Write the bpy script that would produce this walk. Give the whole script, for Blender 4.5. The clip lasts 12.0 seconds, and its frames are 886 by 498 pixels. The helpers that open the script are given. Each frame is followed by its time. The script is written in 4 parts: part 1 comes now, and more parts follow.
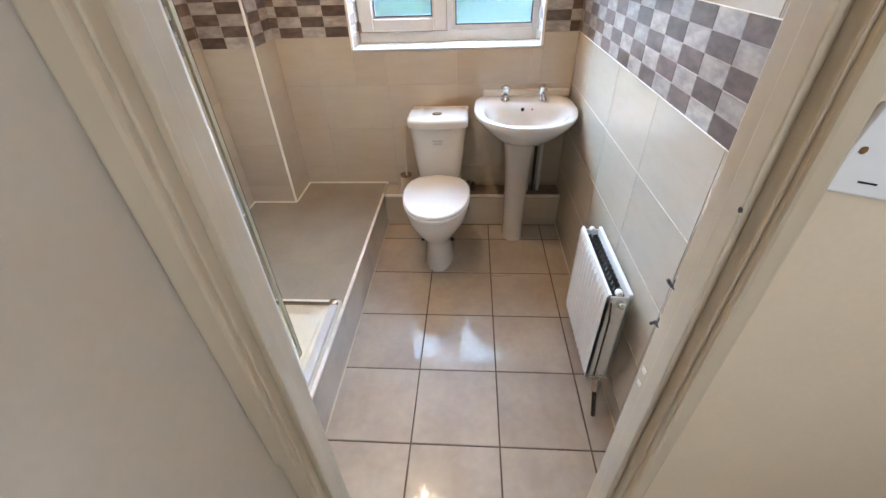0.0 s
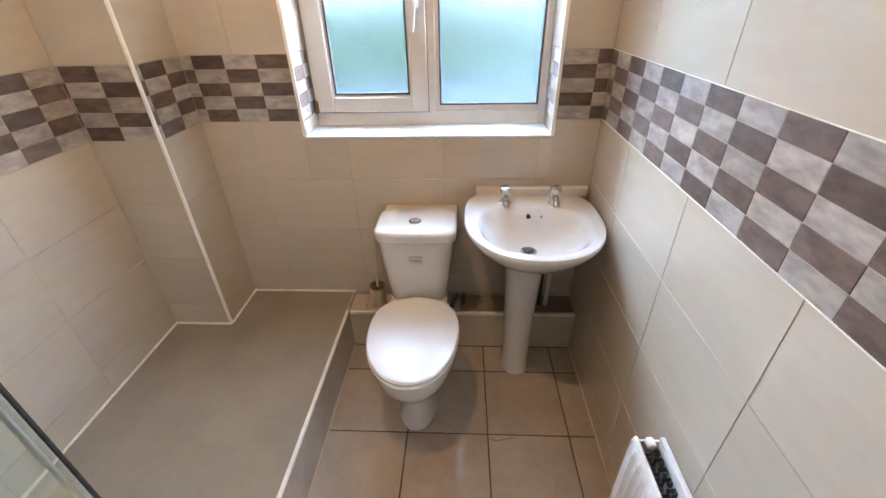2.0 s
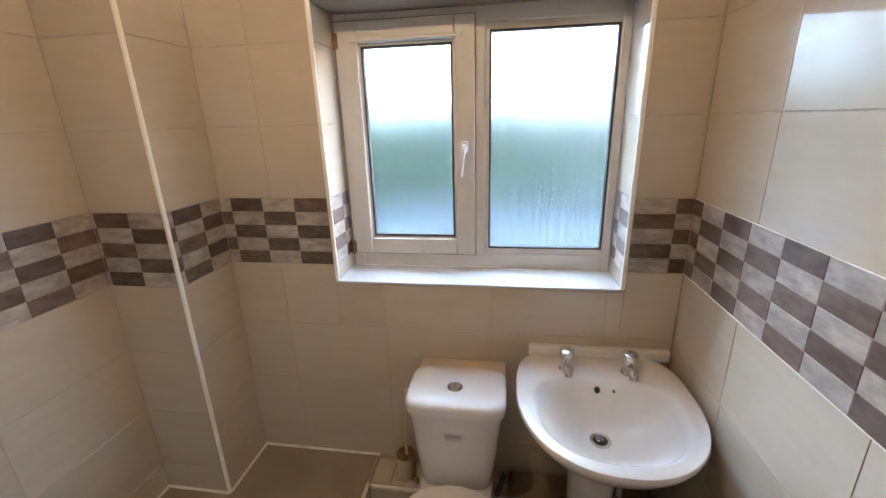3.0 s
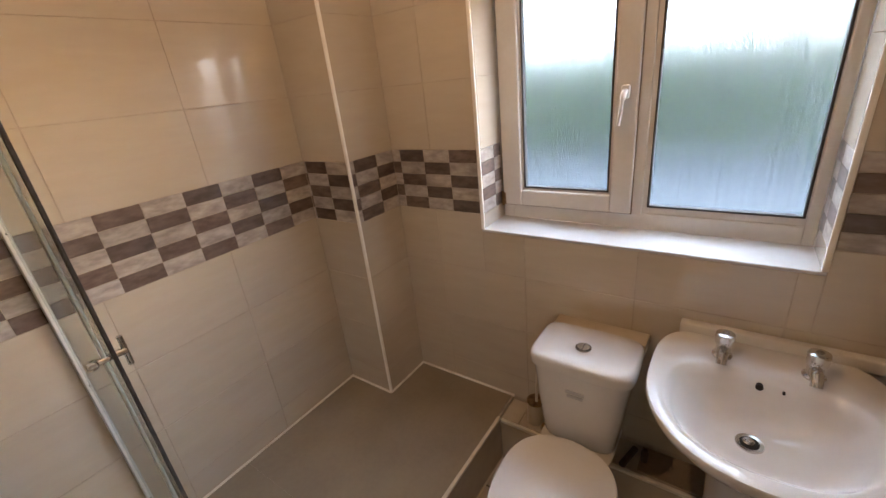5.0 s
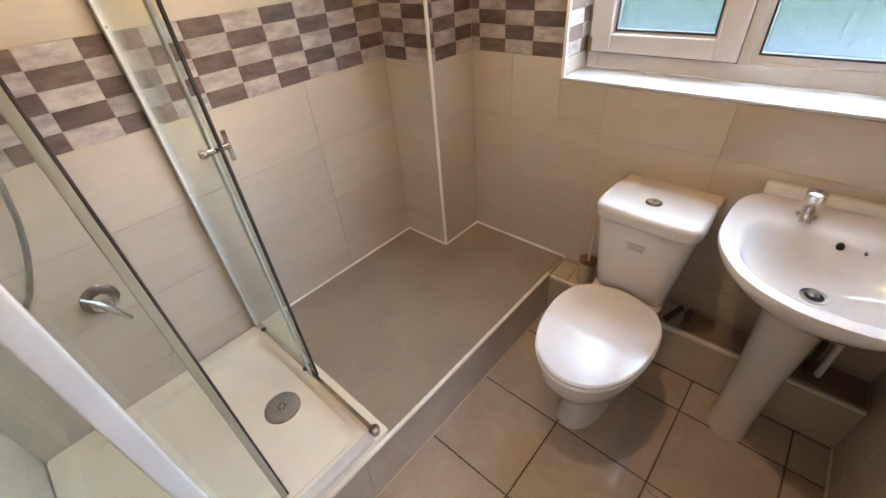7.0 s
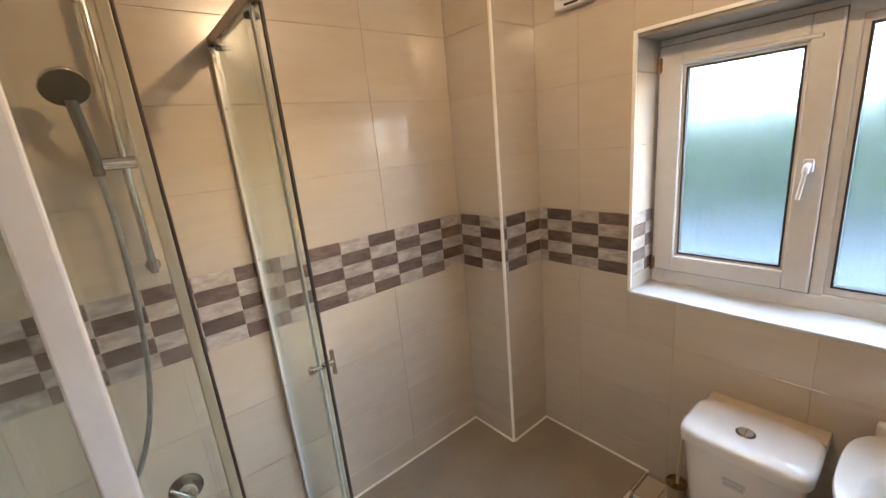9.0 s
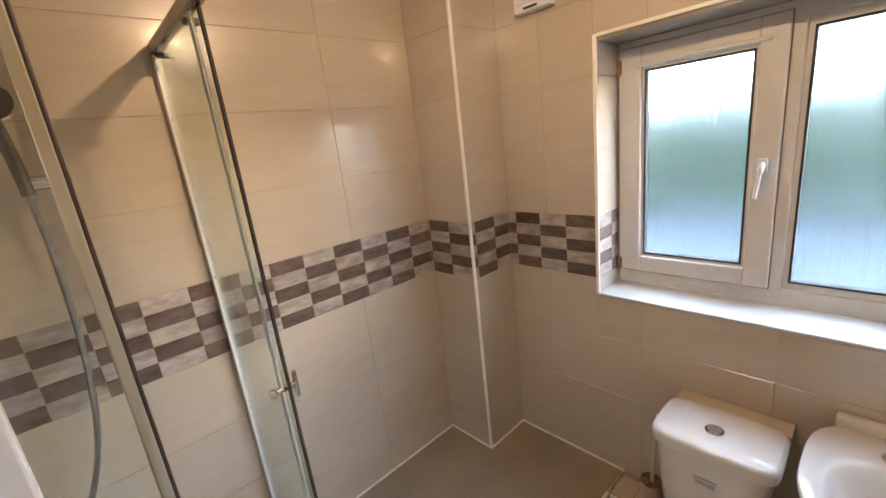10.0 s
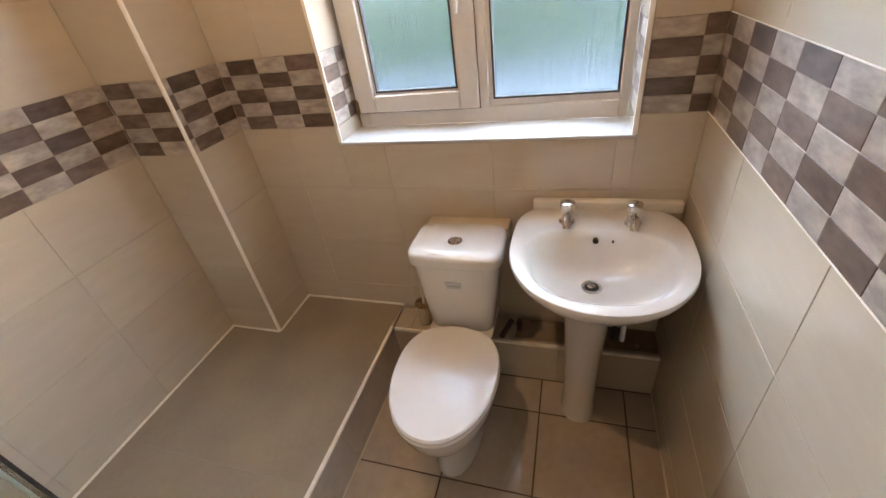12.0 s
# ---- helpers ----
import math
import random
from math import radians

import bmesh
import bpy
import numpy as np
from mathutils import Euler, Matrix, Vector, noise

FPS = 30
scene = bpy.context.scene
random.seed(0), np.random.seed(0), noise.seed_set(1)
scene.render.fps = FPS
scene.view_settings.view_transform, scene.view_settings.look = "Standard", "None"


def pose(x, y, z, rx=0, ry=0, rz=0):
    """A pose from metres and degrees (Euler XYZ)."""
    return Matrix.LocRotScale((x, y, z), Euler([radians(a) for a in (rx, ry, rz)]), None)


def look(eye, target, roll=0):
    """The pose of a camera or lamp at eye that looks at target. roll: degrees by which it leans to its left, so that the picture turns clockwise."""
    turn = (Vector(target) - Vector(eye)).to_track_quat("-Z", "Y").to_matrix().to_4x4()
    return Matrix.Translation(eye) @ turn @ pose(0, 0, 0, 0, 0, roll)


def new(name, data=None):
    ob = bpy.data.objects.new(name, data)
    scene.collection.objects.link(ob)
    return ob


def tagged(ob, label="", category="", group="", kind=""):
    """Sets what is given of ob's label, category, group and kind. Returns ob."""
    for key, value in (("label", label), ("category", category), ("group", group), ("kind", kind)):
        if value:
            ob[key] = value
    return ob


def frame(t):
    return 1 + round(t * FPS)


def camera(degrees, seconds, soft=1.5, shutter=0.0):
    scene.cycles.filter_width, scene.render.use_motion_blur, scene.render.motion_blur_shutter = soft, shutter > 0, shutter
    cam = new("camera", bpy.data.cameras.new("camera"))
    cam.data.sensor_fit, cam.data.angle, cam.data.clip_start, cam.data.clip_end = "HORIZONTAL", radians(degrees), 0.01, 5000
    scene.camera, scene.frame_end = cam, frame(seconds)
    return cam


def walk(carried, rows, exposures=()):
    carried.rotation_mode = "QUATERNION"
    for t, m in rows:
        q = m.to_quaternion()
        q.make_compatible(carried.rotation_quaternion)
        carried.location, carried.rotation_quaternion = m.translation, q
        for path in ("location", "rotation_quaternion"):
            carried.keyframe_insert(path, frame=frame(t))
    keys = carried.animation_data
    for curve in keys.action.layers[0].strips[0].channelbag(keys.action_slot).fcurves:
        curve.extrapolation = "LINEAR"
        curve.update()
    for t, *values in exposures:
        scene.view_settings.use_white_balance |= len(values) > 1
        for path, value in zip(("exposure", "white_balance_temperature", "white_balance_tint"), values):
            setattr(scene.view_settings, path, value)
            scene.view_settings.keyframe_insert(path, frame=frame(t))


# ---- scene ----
cam = camera(94.9, 12.0)
PATH = [
    (0, (-0.559, -2.425, 1.493), (-0.692, -0.825, 0.299), -2.3),
    (0.5, (-0.616, -2.164, 1.509), (-0.501, -0.585, 0.286), -0.7),
    (1, (-0.606, -2.003, 1.504), (-0.473, -0.417, 0.292), 0.3),
    (1.5, (-0.55, -1.836, 1.521), (-0.533, -0.206, 0.363), -0.5),
    (2, (-0.554, -1.679, 1.54), (-0.646, 0.018, 0.487), -1.3),
    (2.5, (-0.586, -1.508, 1.58), (-0.754, 0.302, 0.748), -2.2),
    (3, (-0.592, -1.366, 1.622), (-0.888, 0.518, 1.019), -1.6),
    (3.2, (-0.49, -1.298, 1.662), (-0.976, 0.557, 1.092), -2.3),
    (4.8, (-0.444, -1.303, 1.627), (-1.54, 0.211, 0.914), -5.6),
    (5, (-0.426, -1.34, 1.621), (-1.535, 0.139, 0.859), -6.4),
    (5.5, (-0.435, -1.411, 1.587), (-1.587, -0.064, 0.661), -6.4),
    (6, (-0.471, -1.462, 1.535), (-1.686, -0.298, 0.453), -5.6),
    (6.5, (-0.464, -1.478, 1.49), (-1.622, -0.385, 0.28), -5.7),
    (6.7, (-0.46, -1.482, 1.478), (-1.572, -0.366, 0.247), -5.2),
    (8.3, (-0.469, -1.509, 1.658), (-1.85, -0.253, 0.941), -5.7),
    (8.5, (-0.483, -1.511, 1.681), (-1.913, -0.272, 1.032), -5.7),
    (9, (-0.473, -1.526, 1.703), (-1.988, -0.324, 1.195), -5.5),
    (9.5, (-0.47, -1.506, 1.719), (-1.983, -0.287, 1.243), -6.0),
    (10, (-0.477, -1.476, 1.714), (-1.918, -0.186, 1.204), -6.7),
    (10.5, (-0.484, -1.4, 1.711), (-1.795, -0.017, 1.106), -7.5),
    (11, (-0.463, -1.339, 1.688), (-1.608, 0.13, 0.959), -8.3),
    (11.5, (-0.402, -1.308, 1.595), (-1.323, 0.221, 0.692), -9.1),
    (12, (-0.378, -1.344, 1.536), (-0.948, 0.217, 0.422), -8.5),
]
walk(cam, [(t, look(eye, target, roll)) for t, eye, target, roll in PATH], [
    (0, 5.75, 4800, 7), (1.0, 5.66, 4850, 8), (1.5, 5.65, 4900, 8), (2.0, 5.50, 4950, 9), (2.5, 5.17, 5100, 9), (3.0, 4.88, 5050, 8), (5.0, 4.55, 5700, 16), (5.5, 4.86, 5700, 14),
    (6.5, 5.40, 5450, 12), (8.5, 5.06, 5050, 7), (9.5, 5.02, 5320, 11), (10.0, 4.97, 5300, 11), (10.5, 4.80, 5330, 11), (11.0, 4.68, 5400, 11), (11.5, 4.78, 5550, 12), (12, 5.05, 5600, 12)])

# ---- light ----
world = bpy.data.worlds.new("sky")
scene.world = world
world.use_nodes = True
wn = world.node_tree.nodes
sky = wn.new("ShaderNodeTexSky")
sky.sky_type, sky.sun_disc = "NISHITA", False
sky.sun_elevation, sky.sun_rotation = radians(8), radians(45)
world.node_tree.links.new(sky.outputs[0], wn["Background"].inputs[0])
sky.dust_density, sky.ozone_density = 1.0, 1.0
wn["Background"].inputs[1].default_value = 0.05
sun = new("sun", bpy.data.lights.new("sun", "SUN"))
sun.data.energy, sun.data.angle, sun.data.color = 5.0, radians(164), (0.85, 0.935, 1.0)
sun.matrix_world = look((8 * math.sin(radians(45)), 8 * math.cos(radians(45)), 8 * math.tan(radians(8))), (0, 0, 0))
BULB = (-0.935, -0.88, 2.322)
lamp = new("bulb_light", bpy.data.lights.new("bulb_light", "POINT"))
lamp.data.energy, lamp.data.color, lamp.data.shadow_soft_size = 0.82, (1.0, 0.60, 0.27), 0.0185
lamp.location = BULB
hall_lamp = new("hall_light", bpy.data.lights.new("hall_light", "POINT"))
hall_lamp.data.energy, hall_lamp.data.color, hall_lamp.data.shadow_soft_size = 0.52, (1.0, 0.97, 0.92), 0.12
hall_lamp.location = (0.1, -3.4, 1.85)


# ---- materials ----
def material(name, base, rough=0.5, metal=0.0, second=None, scale=6.0, stretch=(1, 1, 1), bump=0.0, fine=60.0, vary=0.0, coat=0.0, transmission=0.0, rough_vary=0.0, specular=0.5):
    """Base colour mixed with a second one by noise at two scales, with fine relief."""
    m = bpy.data.materials.new(name)
    m.use_nodes = True
    nt = m.node_tree
    n, ln = nt.nodes, nt.links
    b = n["Principled BSDF"]
    b.inputs["Base Color"].default_value = (*base, 1)
    b.inputs["Roughness"].default_value = rough
    b.inputs["Metallic"].default_value = metal
    b.inputs["Coat Weight"].default_value = coat
    b.inputs["Coat Roughness"].default_value = 0.022
    b.inputs["Specular IOR Level"].default_value = specular
    b.inputs["Transmission Weight"].default_value = transmission
    if second is None and not bump:
        return m
    tc = n.new("ShaderNodeTexCoord")
    info = n.new("ShaderNodeObjectInfo")
    shift = n.new("ShaderNodeVectorMath")
    shift.operation = "MULTIPLY_ADD"
    comb = n.new("ShaderNodeCombineXYZ")
    for k in range(3):
        ln.new(info.outputs["Random"], comb.inputs[k])
    ln.new(comb.outputs[0], shift.inputs[0])
    shift.inputs[1].default_value = (37.0, 19.0, 53.0)
    mp = n.new("ShaderNodeMapping")
    mp.inputs["Scale"].default_value = stretch
    ln.new(tc.outputs["Object"], mp.inputs[0])
    ln.new(mp.outputs[0], shift.inputs[2])
    big = n.new("ShaderNodeTexNoise")
    big.inputs["Scale"].default_value, big.inputs["Detail"].default_value = scale, 6
    small = n.new("ShaderNodeTexNoise")
    small.inputs["Scale"].default_value, small.inputs["Detail"].default_value = fine, 4
    ln.new(shift.outputs[0], big.inputs[0])
    ln.new(shift.outputs[0], small.inputs[0])
    if second is not None:
        mean = n.new("ShaderNodeMath")
        mean.operation = "MULTIPLY_ADD"
        ln.new(small.outputs[0], mean.inputs[0])
        mean.inputs[1].default_value = 0.35
        ln.new(big.outputs[0], mean.inputs[2])
        ramp = n.new("ShaderNodeMapRange")
        ramp.inputs[1].default_value, ramp.inputs[2].default_value = 0.5, 0.85
        ln.new(mean.outputs[0], ramp.inputs[0])
        mix = n.new("ShaderNodeMixRGB")
        mix.inputs[1].default_value, mix.inputs[2].default_value = (*base, 1), (*second, 1)
        ln.new(ramp.outputs[0], mix.inputs[0])
        out = mix
        if vary:
            hsv = n.new("ShaderNodeHueSaturation")
            vr = n.new("ShaderNodeMapRange")
            vr.inputs[3].default_value, vr.inputs[4].default_value = 1 - vary, 1 + vary
            ln.new(info.outputs["Random"], vr.inputs[0])
            ln.new(vr.outputs[0], hsv.inputs["Value"])
            ln.new(mix.outputs[0], hsv.inputs["Color"])
            out = hsv
        ln.new(out.outputs[0], b.inputs["Base Color"])
    if rough_vary:
        rr = n.new("ShaderNodeMapRange")
        rr.inputs[1].default_value, rr.inputs[2].default_value = 0.3, 0.7
        rr.inputs[3].default_value, rr.inputs[4].default_value = max(0.02, rough - rough_vary), rough + rough_vary
        ln.new(big.outputs[0], rr.inputs[0])
        ln.new(rr.outputs[0], b.inputs["Roughness"])
    if bump:
        bp = n.new("ShaderNodeBump")
        bp.inputs["Strength"].default_value, bp.inputs["Distance"].default_value = bump, 0.002
        ln.new(small.outputs[0], bp.inputs["Height"])
        ln.new(bp.outputs[0], b.inputs["Normal"])
    return m


CREAM = material("cream_ceramic", (0.50, 0.431, 0.338), 0.25, coat=0.9, specular=0.75, second=(0.477, 0.408, 0.313), scale=5, stretch=(1, 1, 5), bump=0.014, fine=14, vary=0.03)
DARK = material("brown_marbled_ceramic", (0.074, 0.048, 0.035), 0.32, coat=0.3, specular=0.5, second=(0.145, 0.102, 0.079), scale=16, stretch=(1, 1, 2.5), bump=0.1, fine=40, vary=0.2)
PALE = material("pale_marbled_ceramic", (0.445, 0.39, 0.34), 0.38, coat=0.35, specular=0.7, second=(0.25, 0.212, 0.18), scale=16, stretch=(1, 1, 2.5), bump=0.1, fine=40, vary=0.12)
FLOOR = material("floor_ceramic", (0.43, 0.352, 0.265), 0.38, coat=0.4, specular=0.95, second=(0.33, 0.26, 0.19), scale=4, stretch=(1, 3, 1), bump=0.03, fine=30, vary=0.05, rough_vary=0.04)
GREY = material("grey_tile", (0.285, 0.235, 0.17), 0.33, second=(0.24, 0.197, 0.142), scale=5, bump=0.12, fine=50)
GROUT = material("wall_grout", (0.44, 0.375, 0.295), 0.85, second=(0.34, 0.28, 0.21), scale=20, bump=0.2)
DIRTY = material("floor_grout", (0.075, 0.054, 0.04), 0.9, second=(0.13, 0.095, 0.07), scale=9, bump=0.3)
TRIM = material("white_tile_trim", (0.86, 0.83, 0.77), 0.3, second=(0.78, 0.74, 0.66), scale=8, bump=0.03)
SEAL = material("white_sealant", (0.80, 0.76, 0.68), 0.4, second=(0.66, 0.60, 0.50), scale=14, bump=0.05)
UPVC = material("white_upvc", (0.64, 0.62, 0.585), 0.26, second=(0.59, 0.565, 0.52), scale=5, bump=0.02)
SILL = material("glossy_white_sill", (0.54, 0.53, 0.51), 0.1, second=(0.50, 0.485, 0.46), scale=5, coat=0.4)
CHINA = material("white_china", (0.65, 0.62, 0.58), 0.08, second=(0.61, 0.58, 0.535), scale=4, coat=0.5)
PLASTIC = material("white_plastic", (0.76, 0.745, 0.73), 0.13, second=(0.72, 0.70, 0.68), scale=5)
ENAMEL = material("white_enamel", (0.83, 0.82, 0.80), 0.25, second=(0.77, 0.755, 0.73), scale=7, bump=0.02)
ACRYLIC = material("cream_acrylic", (0.79, 0.745, 0.60), 0.2, second=(0.74, 0.68, 0.52), scale=4, bump=0.02)
CHROME = material("chrome", (0.75, 0.74, 0.72), 0.12, 1.0, second=(0.62, 0.6, 0.57), scale=20)
SILVER = material("pale_silver_trim", (0.62, 0.61, 0.58), 0.35, 0.3, second=(0.54, 0.53, 0.49), scale=6, stretch=(1, 1, 0.3))
DARKCHROME = material("dull_dark_chrome", (0.34, 0.32, 0.29), 0.22, 1.0, second=(0.26, 0.24, 0.215), scale=8)
NOZZLE = material("grey_nozzle_plate", (0.05, 0.04, 0.03), 0.6, second=(0.035, 0.03, 0.025), scale=60)
BRUSHED = material("dulled_aluminium", (0.66, 0.62, 0.52), 0.28, 1.0, second=(0.56, 0.52, 0.42), scale=9, stretch=(1, 1, 0.2))
YELLOWED = material("yellowed_metal", (0.50, 0.455, 0.33), 0.3, 0.35, second=(0.38, 0.34, 0.22), scale=9, stretch=(1, 1, 0.2))
GLASSEDGE = material("pale_green_strip", (0.50, 0.54, 0.49), 0.45, second=(0.40, 0.44, 0.39), scale=12, stretch=(1, 1, 0.2))
BROWNSEAL = material("brown_aged_seal", (0.075, 0.045, 0.034), 0.5, second=(0.035, 0.025, 0.022), scale=20)
RUBBER = material("black_rubber", (0.02, 0.017, 0.015), 0.75, second=(0.04, 0.033, 0.027), scale=30)
HOLE = material("dark_hole", (0.012, 0.011, 0.01), 0.8)
FINS = material("dark_steel_fins", (0.05, 0.055, 0.055), 0.6, second=(0.11, 0.11, 0.105), scale=30)
PAINT = material("cream_gloss_paint", (0.56, 0.475, 0.345), 0.33, second=(0.49, 0.41, 0.285), scale=6, stretch=(1, 1, 0.3), bump=0.15, fine=30)
WALLPAINT = material("beige_emulsion", (0.66, 0.555, 0.40), 0.75, second=(0.61, 0.505, 0.35), scale=3, bump=0.12, fine=120)
PANEL = material("taupe_door_paint", (0.60, 0.535, 0.445), 0.45, second=(0.55, 0.485, 0.395), scale=3, bump=0.05)
CEILING = material("white_ceiling_paint", (0.66, 0.63, 0.57), 0.85, second=(0.61, 0.58, 0.52), scale=4, bump=0.1, fine=90)
COPPER = material("tarnished_brass", (0.42, 0.28, 0.14), 0.35, 1.0, second=(0.22, 0.14, 0.08), scale=30)
STEEL = material("grey_hose_steel", (0.42, 0.41, 0.39), 0.3, 1.0, second=(0.34, 0.33, 0.31), scale=40)
RUBBLE = material("dusty_mortar", (0.26, 0.195, 0.13), 0.85, second=(0.19, 0.14, 0.09), scale=9, bump=0.3, fine=80)
GREYMARK = material("grey_print", (0.42, 0.41, 0.40), 0.5)
CARPET = material("brown_carpet", (0.36, 0.29, 0.22), 0.95, second=(0.29, 0.23, 0.17), scale=40, bump=0.6, fine=300)
PAVING = material("pale_concrete", (0.26, 0.275, 0.30), 0.9, second=(0.20, 0.215, 0.235), scale=0.6, bump=0.2)
LEAF = material("hedge_leaf", (0.155, 0.25, 0.055), 0.5, second=(0.205, 0.31, 0.07), scale=3, vary=0.3)
GLASS = material("clear_shower_glass", (0.94, 0.98, 0.96), 0.0, transmission=1.0)


def frosted_material():
    m = material("rippled_privacy_glass", (0.16, 0.167, 0.166), 0.2, transmission=1.0)
    n, ln = m.node_tree.nodes, m.node_tree.links
    tc, mp = n.new("ShaderNodeTexCoord"), n.new("ShaderNodeMapping")
    mp.inputs["Scale"].default_value = (1, 1, 0.07)
    tex = n.new("ShaderNodeTexNoise")
    tex.inputs["Scale"].default_value, tex.inputs["Detail"].default_value = 48, 4
    bp = n.new("ShaderNodeBump")
    bp.inputs["Strength"].default_value, bp.inputs["Distance"].default_value = 1.0, 0.010
    ln.new(tc.outputs["Object"], mp.inputs[0])
    ln.new(mp.outputs[0], tex.inputs[0])
    ln.new(tex.outputs[0], bp.inputs["Height"])
    ln.new(bp.outputs[0], n["Principled BSDF"].inputs["Normal"])
    return m


FROSTED = frosted_material()


def glow_material(name, colour, strength):
    m = bpy.data.materials.new(name)
    m.use_nodes = True
    b = m.node_tree.nodes["Principled BSDF"]
    b.inputs["Emission Color"].default_value = (*colour, 1)
    b.inputs["Emission Strength"].default_value = strength
    return m


BULBGLOW = glow_material("lit_bulb", (1.0, 0.82, 0.56), 1.2)

# ---- building helpers ----
ORIGIN = {}


def thing(name, at, label, category, group="", kind=""):
    ob = new(name)
    ob.location = at
    ob.empty_display_size = 0.05
    ORIGIN[ob] = Vector(at)
    return tagged(ob, label, category, group, kind)


def part(name, bm, mat, parent, label="", smooth=False):
    """One mesh under a thing or a part, from a bmesh in world metres."""
    off = ORIGIN[parent] if parent else Vector()
    bmesh.ops.recalc_face_normals(bm, faces=bm.faces)
    me = bpy.data.meshes.new(name)
    for v in bm.verts:
        v.co -= off
    for f in bm.faces:
        f.smooth = smooth
    bm.to_mesh(me)
    bm.free()
    if smooth:
        me.set_sharp_from_angle(angle=radians(40))
    me.materials.append(mat)
    ob = new(name, me)
    ob.parent = parent
    ORIGIN[ob] = off
    return tagged(ob, label)


def structure(name, bm, mat, label, category, smooth=False):
    ob = part(name, bm, mat, None, "", smooth)
    return tagged(ob, label, category, kind="structure")


def box(bm, x0, x1, y0, y1, z0, z1, bevel=0.0, segments=2):
    made = bmesh.ops.create_cube(bm, size=1)["verts"]
    for v in made:
        v.co = Vector(((x0 + x1) / 2 + v.co.x * (x1 - x0), (y0 + y1) / 2 + v.co.y * (y1 - y0), (z0 + z1) / 2 + v.co.z * (z1 - z0)))
    if bevel:
        edges = list({e for v in made for e in v.link_edges})
        bmesh.ops.bevel(bm, geom=edges, offset=bevel, segments=segments, affect="EDGES", profile=0.5)
    return bm


def boxed(*args, **kw):
    return box(bmesh.new(), *args, **kw)


def loft(bm, rings, cap0=True, cap1=True):
    """Joins rings of equally many points into a skin."""
    rows = [[bm.verts.new(p) for p in ring] for ring in rings]
    for a, b in zip(rows, rows[1:]):
        for k in range(len(a)):
            j = (k + 1) % len(a)
            bm.faces.new((a[k], a[j], b[j], b[k]))
    if cap0:
        bm.faces.new(rows[0][::-1])
    if cap1:
        bm.faces.new(rows[-1])
    return bm


def tube(bm, points, r, seg=10):
    """A round tube along points; r may be a number or one number a point."""
    pts = [Vector(p) for p in points]
    rings = []
    up = Vector((0.3, 0.2, 0.93))
    for k, p in enumerate(pts):
        d = (pts[min(k + 1, len(pts) - 1)] - pts[max(k - 1, 0)]).normalized()
        a = d.cross(up)
        if a.length < 0.05:
            a = d.cross(Vector((1, 0, 0)))
        a.normalize()
        b = d.cross(a)
        rad = r[k] if isinstance(r, (list, tuple)) else r
        rings.append([p + rad * (math.cos(q) * a + math.sin(q) * b) for q in (2 * math.pi * i / seg for i in range(seg))])
    return loft(bm, rings)


def spline(points, steps=8):
    """A smooth line through points."""
    p = [Vector(q) for q in points]
    p = [2 * p[0] - p[1], *p, 2 * p[-1] - p[-2]]
    out = []
    for k in range(1, len(p) - 2):
        for s in range(steps):
            t = s / steps
            out.append(0.5 * (2 * p[k] + (p[k + 1] - p[k - 1]) * t + (2 * p[k - 1] - 5 * p[k] + 4 * p[k + 1] - p[k + 2]) * t * t + (3 * p[k] - p[k - 1] - 3 * p[k + 1] + p[k + 2]) * t**3))
    return [*out, p[-2]]


def oval(cx, cy, z, a, front, back, n_front=2.0, n_back=2.0, seg=48):
    """A level ring: half width a, reaching front towards -y and back towards +y, each half a superellipse."""
    ring = []
    for k in range(seg):
        q = 2 * math.pi * k / seg
        c, s = math.cos(q), math.sin(q)
        n, b = (n_back, back) if s > 0 else (n_front, front)
        ring.append(Vector((cx + a * math.copysign(abs(c) ** (2 / n), c), cy + b * math.copysign(abs(s) ** (2 / n), s), z)))
    return ring


def turned(bm, centre, profile, seg=24, axis="z"):
    """A turned body: profile of (radius, along the axis)."""
    c = Vector(centre)
    rings = []
    for r, h in profile:
        ring = []
        for k in range(seg):
            q = 2 * math.pi * k / seg
            a, b = r * math.cos(q), r * math.sin(q)
            ring.append(c + Vector({"z": (a, b, h), "x": (h, a, b), "y": (a, h, b)}[axis]))
        rings.append(ring)
    return loft(bm, rings)


# ---- the room's shell ----
LEFT, RIGHT, BACK, NEAR, TOP = -1.918, 0.0, 0.0, -1.93, 2.36
CX, CY = -1.647, -0.262          # corner of the boxed-in column
WX0, WX1, WZ0, WZ1 = -1.209, -0.193, 1.052, 2.0   # window opening
DX0, DX1, DTOP = -0.90, -0.240, 2.0               # doorway
HALL = -2.03
PX, PY, PZ = -1.11, -0.148, 0.235                 # platform edge, ledge edge, their height
SKIN = 0.0018

bm = boxed(-2.2, 0.25, NEAR - 0.0, 0.3, -0.12, -SKIN)
floor = structure("floor", bm, DIRTY, "beige ceramic floor tiles with dark joints", "floor")
bm = boxed(-2.2, 0.25, NEAR - 0.1, 0.3, TOP, TOP + 0.1)
structure("ceiling", bm, CEILING, "white painted bathroom ceiling", "ceiling")
bm = boxed(RIGHT + SKIN, RIGHT + 0.12, NEAR - 0.05, 0.3, 0, TOP)
wall_right = structure("wall_right", bm, GROUT, "cream tiled wall with a brown mosaic band", "wall")
bm = boxed(LEFT - 0.12, LEFT - SKIN, NEAR - 0.05, 0.3, 0, TOP)
wall_left = structure("wall_left", bm, GROUT, "cream tiled shower wall with a brown mosaic band", "wall")
bm = bmesh.new()
